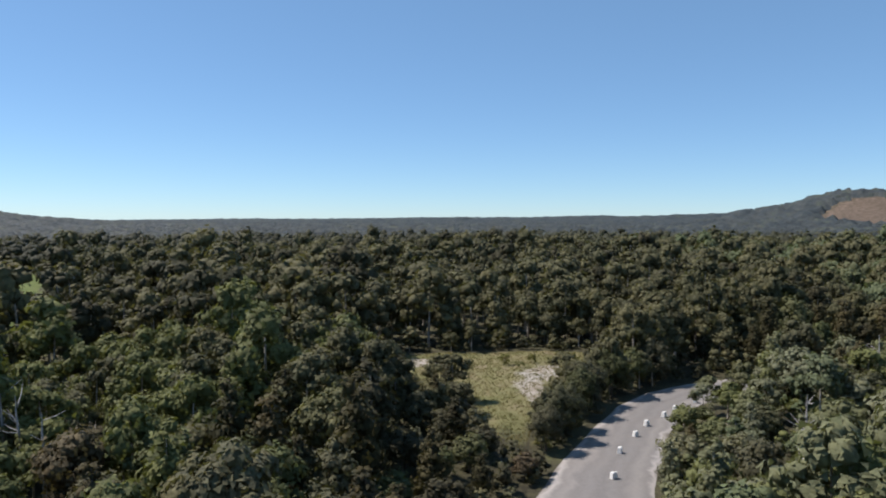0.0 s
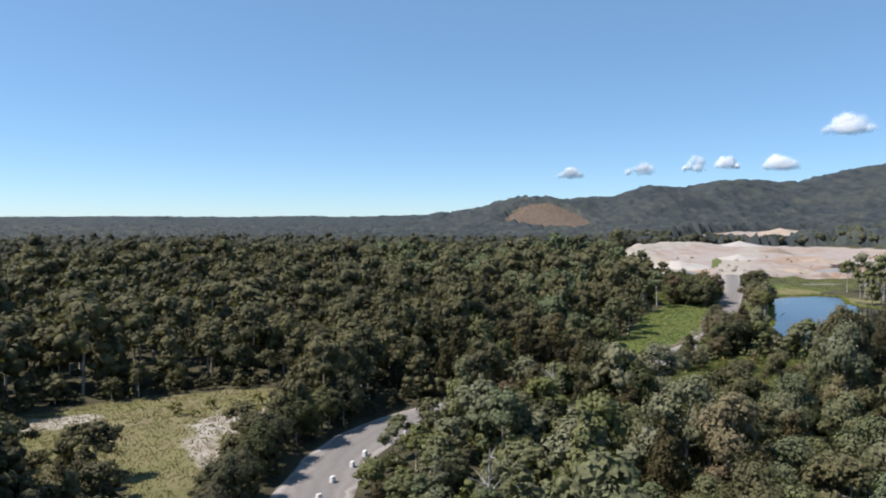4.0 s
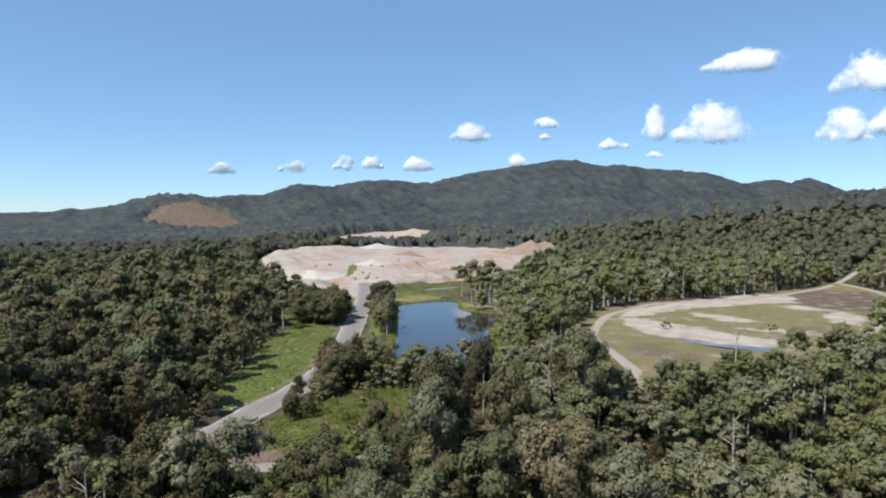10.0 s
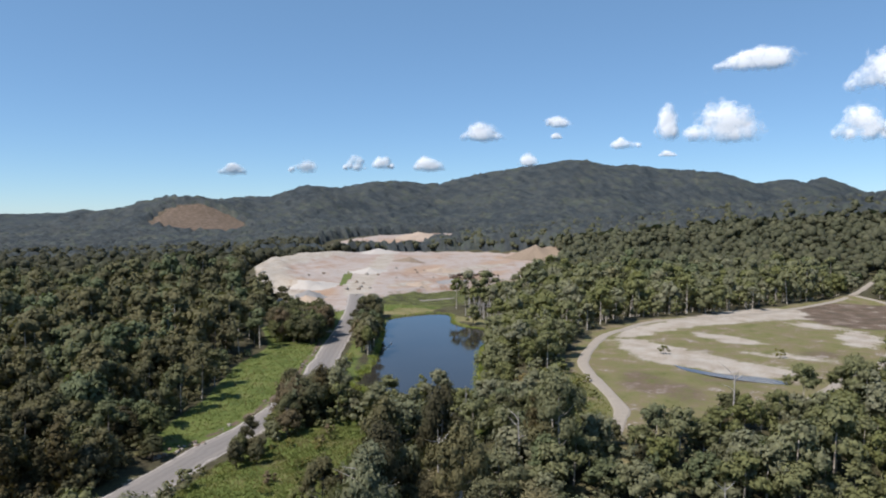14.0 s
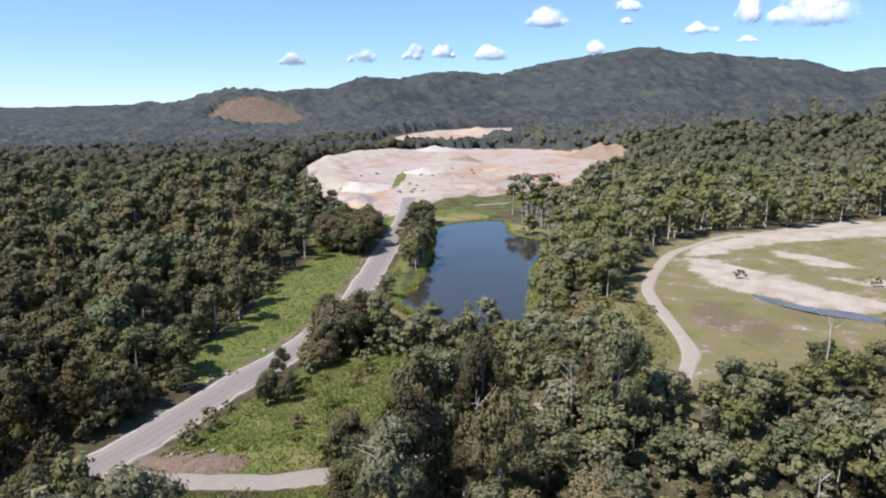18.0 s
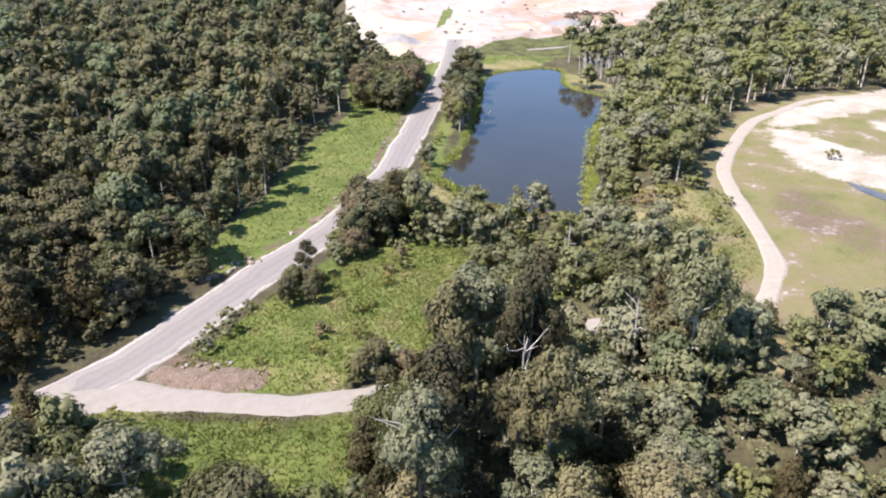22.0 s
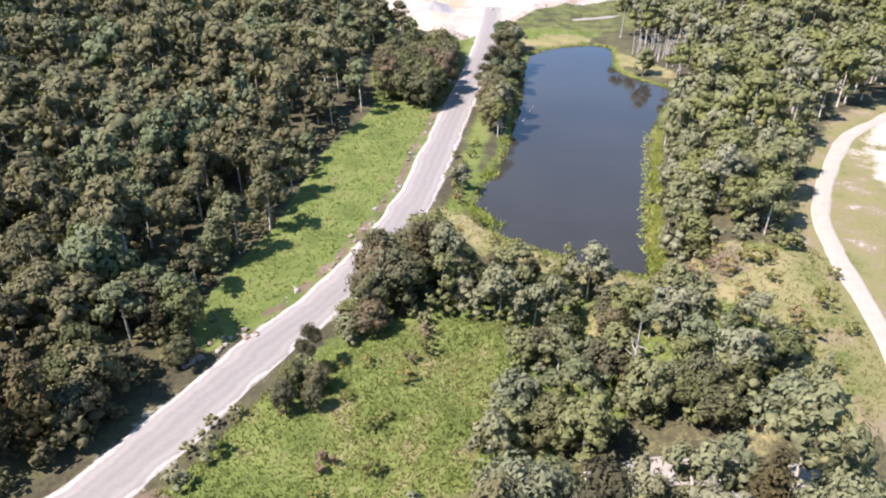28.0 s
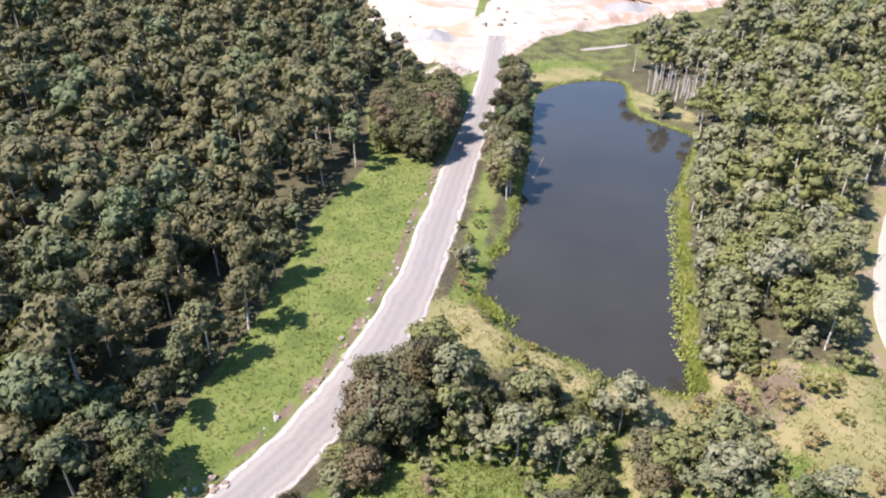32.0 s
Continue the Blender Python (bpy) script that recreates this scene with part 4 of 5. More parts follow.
# the canopy of the far plain and hills: one lumpy sheet of crowns, haze in its colour
def canopy():
    q = np.random.default_rng(24)
    r = 700 * np.exp(np.arange(0, 1.93, 0.0072))
    az = np.radians(np.arange(-44, 97, 0.33))
    R, A = np.meshgrid(r, az, indexing="ij")
    R = R * (1 + q.uniform(-0.0024, 0.0024, R.shape))
    A = A + np.radians(q.uniform(-0.11, 0.11, A.shape))
    x, y = (R * np.sin(A)).ravel(), (R * np.cos(A)).ravel()
    lump = q.uniform(-1, 1, len(x)) * 4.2 + 1.6 * rough(x, y, 37, 3.0) + 1.5 * rough(x, y, 90, 1.0)
    z = lie(x, y) + np.where(wooded(x, y) > 0.5, 9.0 + lump, -4.0)
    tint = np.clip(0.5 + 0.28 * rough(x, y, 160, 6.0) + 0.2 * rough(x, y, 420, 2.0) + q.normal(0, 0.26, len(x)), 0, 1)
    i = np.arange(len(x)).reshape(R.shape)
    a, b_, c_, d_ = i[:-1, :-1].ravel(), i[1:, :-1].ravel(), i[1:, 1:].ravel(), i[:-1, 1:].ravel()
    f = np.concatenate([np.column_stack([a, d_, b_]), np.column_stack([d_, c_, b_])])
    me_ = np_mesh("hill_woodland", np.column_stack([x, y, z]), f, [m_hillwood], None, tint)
    return tagged(new("hill_woodland", me_), "dark forest covering distant hills and plain, blue haze put into its colour", "woodland", kind="stuff")


canopy()

# ---- single trees and shrubs ----
g = np.random.default_rng(77)


def ground_at(px, py):
    return float(lie(px, py))


def plant(kind, px, py, scale, squat=1.0, label=""):
    half_ = max(1, len(TREES[kind]) // 2)
    return tree(kind, int(g.integers(0, half_)) + (half_ if px > 175 and "shrub" not in kind else 0), px, py, ground_at(px, py) - 0.08, scale, g.uniform(0, 6.283), squat, label)


# the dark clump between grass strip and road
for px in np.arange(198, 246, 4.2):
    for py in np.arange(206, 256, 4.2):
        a, c_ = px + g.uniform(-1.3, 1.3), py + g.uniform(-1.3, 1.3)
        if inside(CLUMP, np.array([a]), np.array([c_]))[0] > 0.3:
            plant("wattle_tree", a, c_, g.uniform(1.0, 1.35), g.uniform(0.95, 1.2), "dense dark wattle tree in a clump beside the haul road")
# the thin row between road and pond
for s in np.linspace(0, 1, 62):
    off = g.uniform(-3.4, 3.4)
    a, c_ = 204 + 69 * s - off * 0.7 + g.uniform(-1, 1), 188.5 + 67 * s + off * 0.7 + g.uniform(-1, 1)
    plant("gum_tree" if g.uniform() < 0.5 else "wattle_tree", a, c_, g.uniform(0.62, 0.95), g.uniform(0.95, 1.2), "slender olive tree in the row between road and pond")
# clumps on the low side of the road
for a, c_, k, s in ((119, 133, "wattle_tree", 0.5), (121.5, 136, "wattle_tree", 0.55), (124, 134, "wattle_tree", 0.5), (126, 138.5, "gum_tree", 0.5), (122, 131, "wattle_tree", 0.42), (138, 143, "gum_tree", 0.62), (141, 145, "wattle_tree", 0.75), (144, 143, "wattle_tree", 0.85),
                    (146, 147, "wattle_tree", 0.8), (148.5, 144.5, "she_oak", 0.72), (150, 149, "wattle_tree", 0.72), (143, 148, "gum_tree", 0.55), (152.5, 146.5, "wattle_tree", 0.7), (154, 151, "she_oak", 0.6), (156, 148, "wattle_tree", 0.55), (151, 141.5, "wattle_tree", 0.6), (158, 144, "wattle_tree", 0.5),
                    (162, 141, "wattle_tree", 0.45), (160, 137, "wattle_tree", 0.5), (165, 136, "wattle_tree", 0.42), (166, 131, "wattle_tree", 0.5), (163, 130, "wattle_tree", 0.5), (169, 126, "wattle_tree", 0.48)):
    plant(k, a, c_, s * (1.75 if 140 < a < 153 and c_ > 142.5 else 1.2), g.uniform(0.9, 1.15))
# pines and wattles that close off the low meadow
for a, c_, k, s in ((81, 119.5, "she_oak", 1.1), (78, 116, "she_oak", 0.95), (80, 112.5, "wattle_tree", 1.0), (76.5, 120.5, "wattle_tree", 0.95), (74, 114, "she_oak", 1.05), (72, 119, "wattle_tree", 0.9), (82, 107, "wattle_tree", 1.35), (85, 102, "gum_tree", 1.1), (80, 101, "wattle_tree", 1.3), (78, 109, "gum_tree", 1.1)):
    plant(k, a, c_, s, g.uniform(1.0, 1.15))
# tall pale gums over the side track
for a, c_, s in ((127, 91, 1.05), (120, 97, 0.95), (110, 87, 1.0), (105, 84, 0.95), (118, 80, 0.95), (140, 78, 0.9)):
    plant("gum_tree", a, c_, s * 1.1, 1.55, "tall eucalypt with a bare white trunk and high crown")
# shrubs in the open ground
SHRUBS = [(174, 165, 1.3), (176.5, 168, 0.9), (171, 156, 1.1), (178, 171, 1.0), (182, 174, 1.2), (186, 178, 1.1), (191, 181, 1.0), (188, 183, 0.9), (196, 186, 1.2), (180, 176, 0.8), (172, 146, 0.9), (168, 148, 1.0), (166, 156, 0.8), (170, 138, 0.9), (174, 128, 1.0), (178, 121, 1.1), (180, 142, 0.7),
          (163, 95, 1.2), (163, 101, 1.0), (178, 107, 1.4), (192, 101, 1.0), (183, 98, 1.3), (179, 119, 1.1), (190, 118, 1.2), (172, 100, 1.0), (175, 96, 1.5), (180, 93, 0.9), (168, 92, 1.0), (187, 110, 1.5), (182, 112, 1.4), (184, 106, 1.0), (12, 136, 1.3), (18, 139, 1.0), (15, 134, 0.8), (4, 118, 0.5), (2, 124, 0.6), (24, 131, 1.2), (26, 138, 1.1),
          (20, 112, 1.1), (21, 118, 1.3), (17, 103, 1.3), (15, 96, 1.2), (24, 122, 1.2), (13, 90, 1.1), (19, 108, 1.2), (27, 124, 1.3), (10, 84, 1.0), (29, 130, 1.4), (32, 134, 1.2), (104, 132, 0.8), (107, 135, 0.9), (111, 137.5, 0.9), (114, 137, 1.0), (103, 125, 0.6), (108, 122, 0.7), (115, 119, 0.9), (122, 118, 1.1), (128, 124, 0.9), (134, 128, 1.1), (140, 131, 1.2), (126, 130, 0.8), (132, 134, 0.9)]
for a, c_, s in SHRUBS:
    plant("shrub", a, c_, s * 0.85, g.uniform(0.75, 1.1))
for _ in range(80):
    zone = (OPEN_WOOD, GLADE, MEADOW_LOW, POND_ROW, DAM, PADDOCK)[int(g.choice(6, p=(0.4, 0.2, 0.1, 0.12, 0.13, 0.05)))]
    lo, hi = zone[:, :2].min(0), zone[:, :2].max(0)
    a, c_ = g.uniform(lo[0], min(hi[0], 260)), g.uniform(lo[1], hi[1])
    pa, pc = np.array([a]), np.array([c_])
    if inside(zone, pa, pc)[0] > 1 and along(ROAD, pa, pc)[0][0] > 7 and along(SIDE, pa, pc)[0][0] > 3.5 and along(LOOP, pa, pc)[0][0] > 3.5 and inside(POND, pa, pc)[0] < -2:
        plant("shrub", a, c_, g.uniform(0.5, 1.3), g.uniform(0.7, 1.1))
for a, c_ in ((180, 119), (182.5, 117), (184.5, 119.5), (186, 116.5), (179, 115.5), (183, 114), (188, 118.5), (181, 122), (176, 117), (118, 122), (137, 131), (142, 134)):
    plant("dry_shrub", a, c_, g.uniform(0.8, 1.3), g.uniform(0.7, 1.0))
# tall bushes between clearing and road
for a, c_, s in ((13.5, 90, 0.8), (15.5, 94.5, 0.9), (18, 99.5, 0.85), (21, 106, 0.95), (24.5, 112.5, 0.9), (29, 118, 1.0), (34, 123.5, 0.95), (39, 128, 1.0), (27, 121, 0.8)):
    plant("wattle_tree", a, c_, s, g.uniform(0.95, 1.15))
# young pines by the clearing
for a, c_, s in ((-2, 112, 0.42), (-9, 108, 0.75), (-14, 112, 0.8), (-20, 118, 0.7), (-24, 126, 0.72), (-17, 105, 0.78), (-6, 101, 0.68), (-12, 98, 0.72), (-1, 95, 0.6)):
    plant("she_oak", a, c_, s * 1.15, 1.15, "dark young pine at the edge of the clearing")

# ---- dead standing timber ----


def dead_tree(px, py, high, arms, label, lean=0.3):
    """A bare trunk with a few crooked limbs."""
    root = new("dead_tree")
    root.location = (px, py, ground_at(px, py) - 0.15)
    top = np.array([g.uniform(-lean, lean), g.uniform(-lean, lean), high])
    pts = [top * s + np.array([0.15 * math.sin(5 * s), 0.1 * math.cos(4 * s), 0]) for s in np.linspace(0, 1, 6)]
    stem = new("trunk", np_mesh("dead_trunk", *tube(pts, [0.21, 0.19, 0.16, 0.13, 0.09, 0.03], 7), [m_dead]))
    stem.parent = root
    for i in range(arms):
        s = g.uniform(0.4, 0.92)
        az, reach = g.uniform(0, 6.283), high * g.uniform(0.12, 0.26)
        base = top * s
        tip = base + np.array([math.cos(az) * reach, math.sin(az) * reach, reach * g.uniform(0.3, 1.1)])
        bend = (base + tip) / 2 + g.normal(0, 0.06 * reach, 3)
        ob = new("branch", np_mesh("dead_branch", *tube([base, bend, tip], [0.075, 0.055, 0.015], 5), [m_dead]))
        ob.parent = stem
    return tagged(root, label, "dead tree", "dead standing timber")


for a, c_, h, n in ((40, 76, 10.0, 9), (-45, 73, 11.0, 8), (-41, 70, 10.0, 7), (-49, 76, 12.0, 6), (33, 62, 10.5, 8), (66, 104, 12.0, 6), (104, 83, 17.5, 6), (121.5, 87, 16.0, 9), (138, 84, 13.0, 6), (130, 92, 16.0, 6), (172, 62, 12.0, 6), (137, 52, 12.0, 7), (155, 108, 10.0, 6)):
    dead_tree(a, c_, h, n, "dead grey-white tree with bare crooked limbs")
for a, c_ in ((291, 212), (294, 214), (297, 214), (293, 209), (296, 210), (299, 211), (295, 206), (298, 206), (301, 208), (294, 202), (297, 203), (300, 203), (292, 198), (295, 198), (303, 212), (299, 217), (300, 214), (302, 205), (304, 209), (298, 200), (293, 205), (296, 217), (301, 219), (305, 215), (289, 199), (306, 204), (303, 199), (290, 194)):
    dead_tree(a + g.uniform(-0.6, 0.6), c_ + g.uniform(-0.6, 0.6), g.uniform(6.5, 10.0), 3, "bare grey drowned trunk at the pond's head", 0.5)

# ---- stones, blocks, heaps ----


m_brown = earth_material("brown_stone", (0.10, 0.075, 0.055), (0.24, 0.19, 0.15), 1.5, 0.1)


def stone_mesh(name, seed, mat, squash=0.7):
    """A broken boulder about one metre across."""
    bm_ = bmesh.new()
    bmesh.ops.create_icosphere(bm_, subdivisions=2, radius=0.5)
    for v in bm_.verts:
        k = 1 + 0.35 * noise.noise(v.co * 2.3 + Vector((seed * 7.1, 0, 0))) + 0.15 * noise.noise(v.co * 6 + Vector((0, seed, 0)))
        v.co = Vector((v.co.x * k * 1.15, v.co.y * k, v.co.z * k * squash))
    m_ = bpy.data.meshes.new(name)
    bm_.to_mesh(m_)
    bm_.free()
    m_.materials.append(mat)
    return m_


STONES = [stone_mesh("boulder", i, m_rock if i % 2 else m_brown) for i in range(6)]


def boulder(px, py, size, label="broken pale boulder at the road's edge"):
    ob = new("boulder", STONES[int(g.integers(0, 6))])
    ob.matrix_basis = Matrix.LocRotScale((px, py, ground_at(px, py) + 0.16 * size), Euler((g.uniform(-0.3, 0.3), g.uniform(-0.3, 0.3), g.uniform(0, 6.283))), (size, size, size))
    return tagged(ob, label, "boulder", "boulders along the road")


way = np.gradient(ROAD[:, :2], axis=0)
way /= np.linalg.norm(way, axis=1)[:, None]
for i, p in enumerate(ROAD):
    if 128 < p[0] < 212 and p[1] > 148:
        for _ in range(int(g.integers(0, 4))):
            off = 4.9 + abs(g.normal(0, 0.5))
            boulder(p[0] - way[i, 1] * off + g.uniform(-1, 1), p[1] + way[i, 0] * off + g.uniform(-1, 1), 0.25 + 0.75 * g.uniform() ** 2.5)
for _ in range(26):
    boulder(g.uniform(112, 124), g.uniform(150.5, 153.5) + 0.0, g.uniform(0.4, 1.1))
for _ in range(18):
    a = g.uniform(0, 1)
    boulder(99 + 7 * a + g.uniform(-1, 1), 129.5 - 6 * a + g.uniform(-1, 1), g.uniform(0.3, 0.8), "brown broken stone on the eroded bank")

m_bank = earth_material("eroded_brown_earth", (0.075, 0.054, 0.040), (0.165, 0.122, 0.094), 0.9, 0.4, (0.22, 0.19, 0.16))
spine = smooth([(96, 132.5, 0), (98.5, 128.5, 0), (101.5, 125, 0), (105, 121, 0), (109, 118, 0)], 0.6)
bw = np.gradient(spine[:, :2], axis=0)
bw /= np.linalg.norm(bw, axis=1)[:, None]
rows_, n_ = [], len(spine)
for j in range(13):
    e = j / 12 * 2 - 1
    bx, by = spine[:, 0] - bw[:, 1] * e * 2.4, spine[:, 1] + bw[:, 0] * e * 2.4
    end = np.clip(np.minimum(np.arange(n_), n_ - 1 - np.arange(n_)) / 12, 0, 1)
    up = (1 - e * e) * end * (0.8 + 0.3 * rough(bx, by, 3.1) + 0.22 * rough(bx, by, 1.3, 2.0)) * np.linspace(1.25, 0.7, n_)
    rows_.append(np.column_stack([bx, by, lie(bx, by) - 0.12 + np.maximum(up, 0)]))
bf = [(j * n_ + i, (j + 1) * n_ + i, (j + 1) * n_ + i + 1, j * n_ + i + 1) for j in range(12) for i in range(n_ - 1)]
me = bpy.data.meshes.new("earth_bank")
me.from_pydata(np.concatenate(rows_).tolist(), [], bf)
me.flip_normals() if me.polygons[0].normal.z < 0 else None
me.shade_smooth()
me.materials.append(m_bank)
tagged(new("earth_bank", me), "eroded brown earth bank with pale rubble above the side track", "earth bank", kind="structure")
for _ in range(30):
    boulder(g.uniform(262, 420), g.uniform(284, 360), g.uniform(0.8, 2.6), "pale quarried boulder on the pit floor")


def block_mesh():
    """A precast road block: bevelled, with a sloped foot and a lifting slot."""
    bm_ = bmesh.new()
    bmesh.ops.create_cube(bm_, size=1.0)
    for v in bm_.verts:
        k = 0.82 if v.co.z > 0 else 1.0
        v.co = Vector((v.co.x * 1.15 * k, v.co.y * 0.75 * k, (v.co.z + 0.5) * 0.95))
    bmesh.ops.bevel(bm_, geom=bm_.edges[:], offset=0.06, segments=2, affect="EDGES")
    m_ = bpy.data.meshes.new("concrete_block")
    bm_.to_mesh(m_)
    bm_.free()
    m_.materials.append(m_concrete)
    return m_


m_steel, nt, b = material("rusty_steel", 0.6)
nt.links.new(ramp(nt, noise_of(nt, 9.0, 5), [(0.3, (0.10, 0.06, 0.04)), (0.7, (0.22, 0.15, 0.11))]), b.inputs["Base Color"])
block = block_mesh()
lug = np_mesh("lug", *tube([(-0.14, 0, 0.9), (-0.13, 0, 1.03), (0, 0, 1.08), (0.13, 0, 1.03), (0.14, 0, 0.9)], [0.025] * 5, 6), [m_steel])
for a, c_, s in ((20, 80, 1.0), (23, 89, 1.0), (27, 96, 0.95), (30, 101, 1.0), (34, 105.5, 1.0), (37, 109.3, 1.0), (42, 114.3, 1.05), (46.5, 117.6, 1.0)):
    root = new("concrete_block", block)
    d_, level = along(ROAD, np.array([float(a)]), np.array([float(c_)]))
    root.matrix_basis = Matrix.LocRotScale((a, c_, level[0] + 0.05), Euler((0, 0, 0.9 + g.uniform(-0.5, 0.5))), (0.78 * s, 0.78 * s, 0.85 * s))
    new("lifting_lug", lug).parent = root
    tagged(root, "white concrete road block standing on the gravel", "concrete block", "road blocks")


def heap(px, py, radius, high, mat, label, ridge=1.0):
    """A tipped stockpile: a slumped cone with runnels."""
    n, rings = 36, 9
    co_, f = [(px, py, ground_at(px, py) + high)], []
    for r in range(1, rings + 1):
        for j in range(n):
            a = j / n * 6.283
            q = r / rings * radius * (1 + 0.12 * math.sin(3 * a + px) + 0.06 * math.sin(7 * a + py))
            hx, hy = px + q * math.cos(a) * ridge, py + q * math.sin(a)
            co_.append((hx, hy, ground_at(hx, hy) - 0.1 + high * (1 - r / rings) ** 1.25 + 0.05 * high * math.sin(13 * a + r) * (r < rings) * (r / rings)))
    f += [(0, 1 + j, 1 + (j + 1) % n) for j in range(n)]
    for r in range(rings - 1):
        for j in range(n):
            f.append((1 + r * n + j, 1 + (r + 1) * n + j, 1 + (r + 1) * n + (j + 1) % n, 1 + r * n + (j + 1) % n))
    m_ = bpy.data.meshes.new("stockpile")
    m_.from_pydata(co_, [], f)
    m_.flip_normals() if m_.polygons[0].normal.z < 0 else None
    m_.shade_smooth()
    m_.materials.append(mat)
    return tagged(new("stockpile", m_), label, "stockpile", "quarry stockpiles")


m_grey = earth_material("grey_aggregate", (0.144, 0.144, 0.144), (0.252, 0.246, 0.240), 1.2, 0.2)
m_buff = earth_material("buff_sand", (0.276, 0.204, 0.144), (0.396, 0.324, 0.258), 0.8, 0.2)
m_tan = earth_material("tan_spoil", (0.150, 0.112, 0.080), (0.262, 0.205, 0.152), 0.5, 0.4)
m_white = earth_material("white_sandstone_fines", (0.330, 0.300, 0.264), (0.444, 0.414, 0.378), 0.8, 0.2)
heap(275, 303, 9, 3.2, m_grey, "grey aggregate stockpile on pink quarry floor")
heap(266, 294, 10, 3.0, m_buff, "buff sand stockpile at the quarry's lower edge")
heap(452, 395, 12, 3.4, m_tan, "tan overburden heap on the quarry floor", 1.3)
heap(296, 322, 10, 2.6, m_white, "white sandstone stockpile on the quarry bench", 1.6)
heap(385, 296, 9, 2.6, m_grey, "grey gravel heap below the quarry face", 1.5)
heap(352, 296, 8, 2.4, m_buff, "buff sand stockpile below the quarry face")
heap(366, 352, 11, 3.2, m_white, "white sandstone stockpile on the upper bench", 1.4)
heap(425, 340, 10, 3.0, m_buff, "buff sand stockpile on the upper bench", 1.7)
heap(585, 362, 26, 13.0, m_tan, "steep tan spoil heap at the quarry's end", 1.1)
heap(500, 478, 16, 4.5, m_white, "pale conical stockpile at the back of the quarry", 1.3)
heap(700, 600, 30, 6.0, m_buff, "pink spoil heap in the pit beyond the trees", 1.5)

# felled timber pushed into a windrow on the pit floor
m_char, nt, b = material("weathered_logs", 0.9)
nt.links.new(ramp(nt, noise_of(nt, 1.5, 6), [(0.3, (0.05, 0.035, 0.025)), (0.7, (0.15, 0.105, 0.08))]), b.inputs["Base Color"])
for _ in range(34):
    s = g.uniform(0, 1)
    a, c_ = 392 + 44 * s + g.normal(0, 3), 306 - 6 * s + g.normal(0, 3)
    az, ln = g.uniform(0, 6.283), g.uniform(4, 9)
    dx, dy = math.cos(az) * ln / 2, math.sin(az) * ln / 2
    za, zb = ground_at(a - dx, c_ - dy), ground_at(a + dx, c_ + dy)
    v, f = tube([(a - dx, c_ - dy, za + 0.2), (a, c_, max(za, zb) + g.uniform(0.5, 1.8)), (a + dx, c_ + dy, zb + g.uniform(0.3, 2.6))], [0.42, 0.36, 0.2], 7)
    tagged(new("felled_log", np_mesh("felled_log", v, f, [m_char])), "dark felled log in a timber windrow on pale clay", "log", "felled logs")
v, f = tube([(219, 193, WATER + 0.02), (224, 196, WATER + 0.08), (230, 200, WATER + 0.35)], [0.10, 0.09, 0.03], 6)
tagged(new("drift_branch", np_mesh("drift_branch", v, f, [m_dead])), "pale dead branch lying in the dark pond", "branch")

# ---- reeds, lily pads and grass ----
m_reed = leaf_material("reed_leaves", [(0.0, (0.12, 0.145, 0.035)), (0.5, (0.18, 0.20, 0.05)), (1.0, (0.22, 0.22, 0.08))], "tree", 0.6)
m_grass = leaf_material("grass_blades", [(0.0, (0.062, 0.076, 0.022)), (0.4, (0.094, 0.108, 0.030)), (0.7, (0.124, 0.130, 0.044)), (1.0, (0.170, 0.150, 0.074))], "tree", 0.45, 0)


m_drygrass = leaf_material("dry_grass_blades", [(0.0, (0.12, 0.115, 0.045)), (0.5, (0.18, 0.155, 0.075)), (1.0, (0.22, 0.175, 0.105))], "tree", 0.3)


def tufts(name, xy, mat, high, wide, label, category, base=None, blades=3):
    """Tufts of leaning blades, one triangle a blade, joined."""
    n = len(xy)
    z0 = lie(xy[:, 0], xy[:, 1]) if base is None else np.full(n, base)
    p = np.repeat(np.column_stack([xy, z0 - 0.05]), blades, 0)
    k = len(p)
    az, h = g.uniform(0, 6.283, k), high * g.uniform(0.5, 1.3, k)
    side = np.column_stack([np.cos(az), np.sin(az), np.zeros(k)]) * wide * 0.5
    tip = np.column_stack([g.normal(0, 0.35, k) * h, g.normal(0, 0.35, k) * h, h])
    jit = np.column_stack([g.normal(0, wide, k), g.normal(0, wide, k), np.zeros(k)])
    v = np.stack([p + jit - side, p + jit + side, p + jit + tip], 1).reshape(-1, 3)
    tone = np.clip(0.5 + 0.5 * rough(p[:, 0], p[:, 1], 17, 2.0) + g.normal(0, 0.18, k), 0, 1)
    me_ = np_mesh(name, v, np.arange(3 * k).reshape(-1, 3), [mat], None, np.repeat(tone, 3))
    return tagged(new(name, me_), label, category, kind="stuff")


def within(polys, n, edge=0.0, lines=()):
    """n random places inside the outlines and clear of the lines."""
    out = []
    for poly, share in polys:
        lo, hi = poly[:, :2].min(0), poly[:, :2].max(0)
        q = g.uniform(lo, hi, (int(n * share * 3), 2))
        ok = (inside(poly, q[:, 0], q[:, 1]) > edge) & (inside(POND, q[:, 0], q[:, 1]) < -0.6)
        for line, gap in lines:
            ok &= along(line, q[:, 0], q[:, 1])[0] > gap
        out.append(q[ok][: int(n * share)])
    return np.concatenate(out)


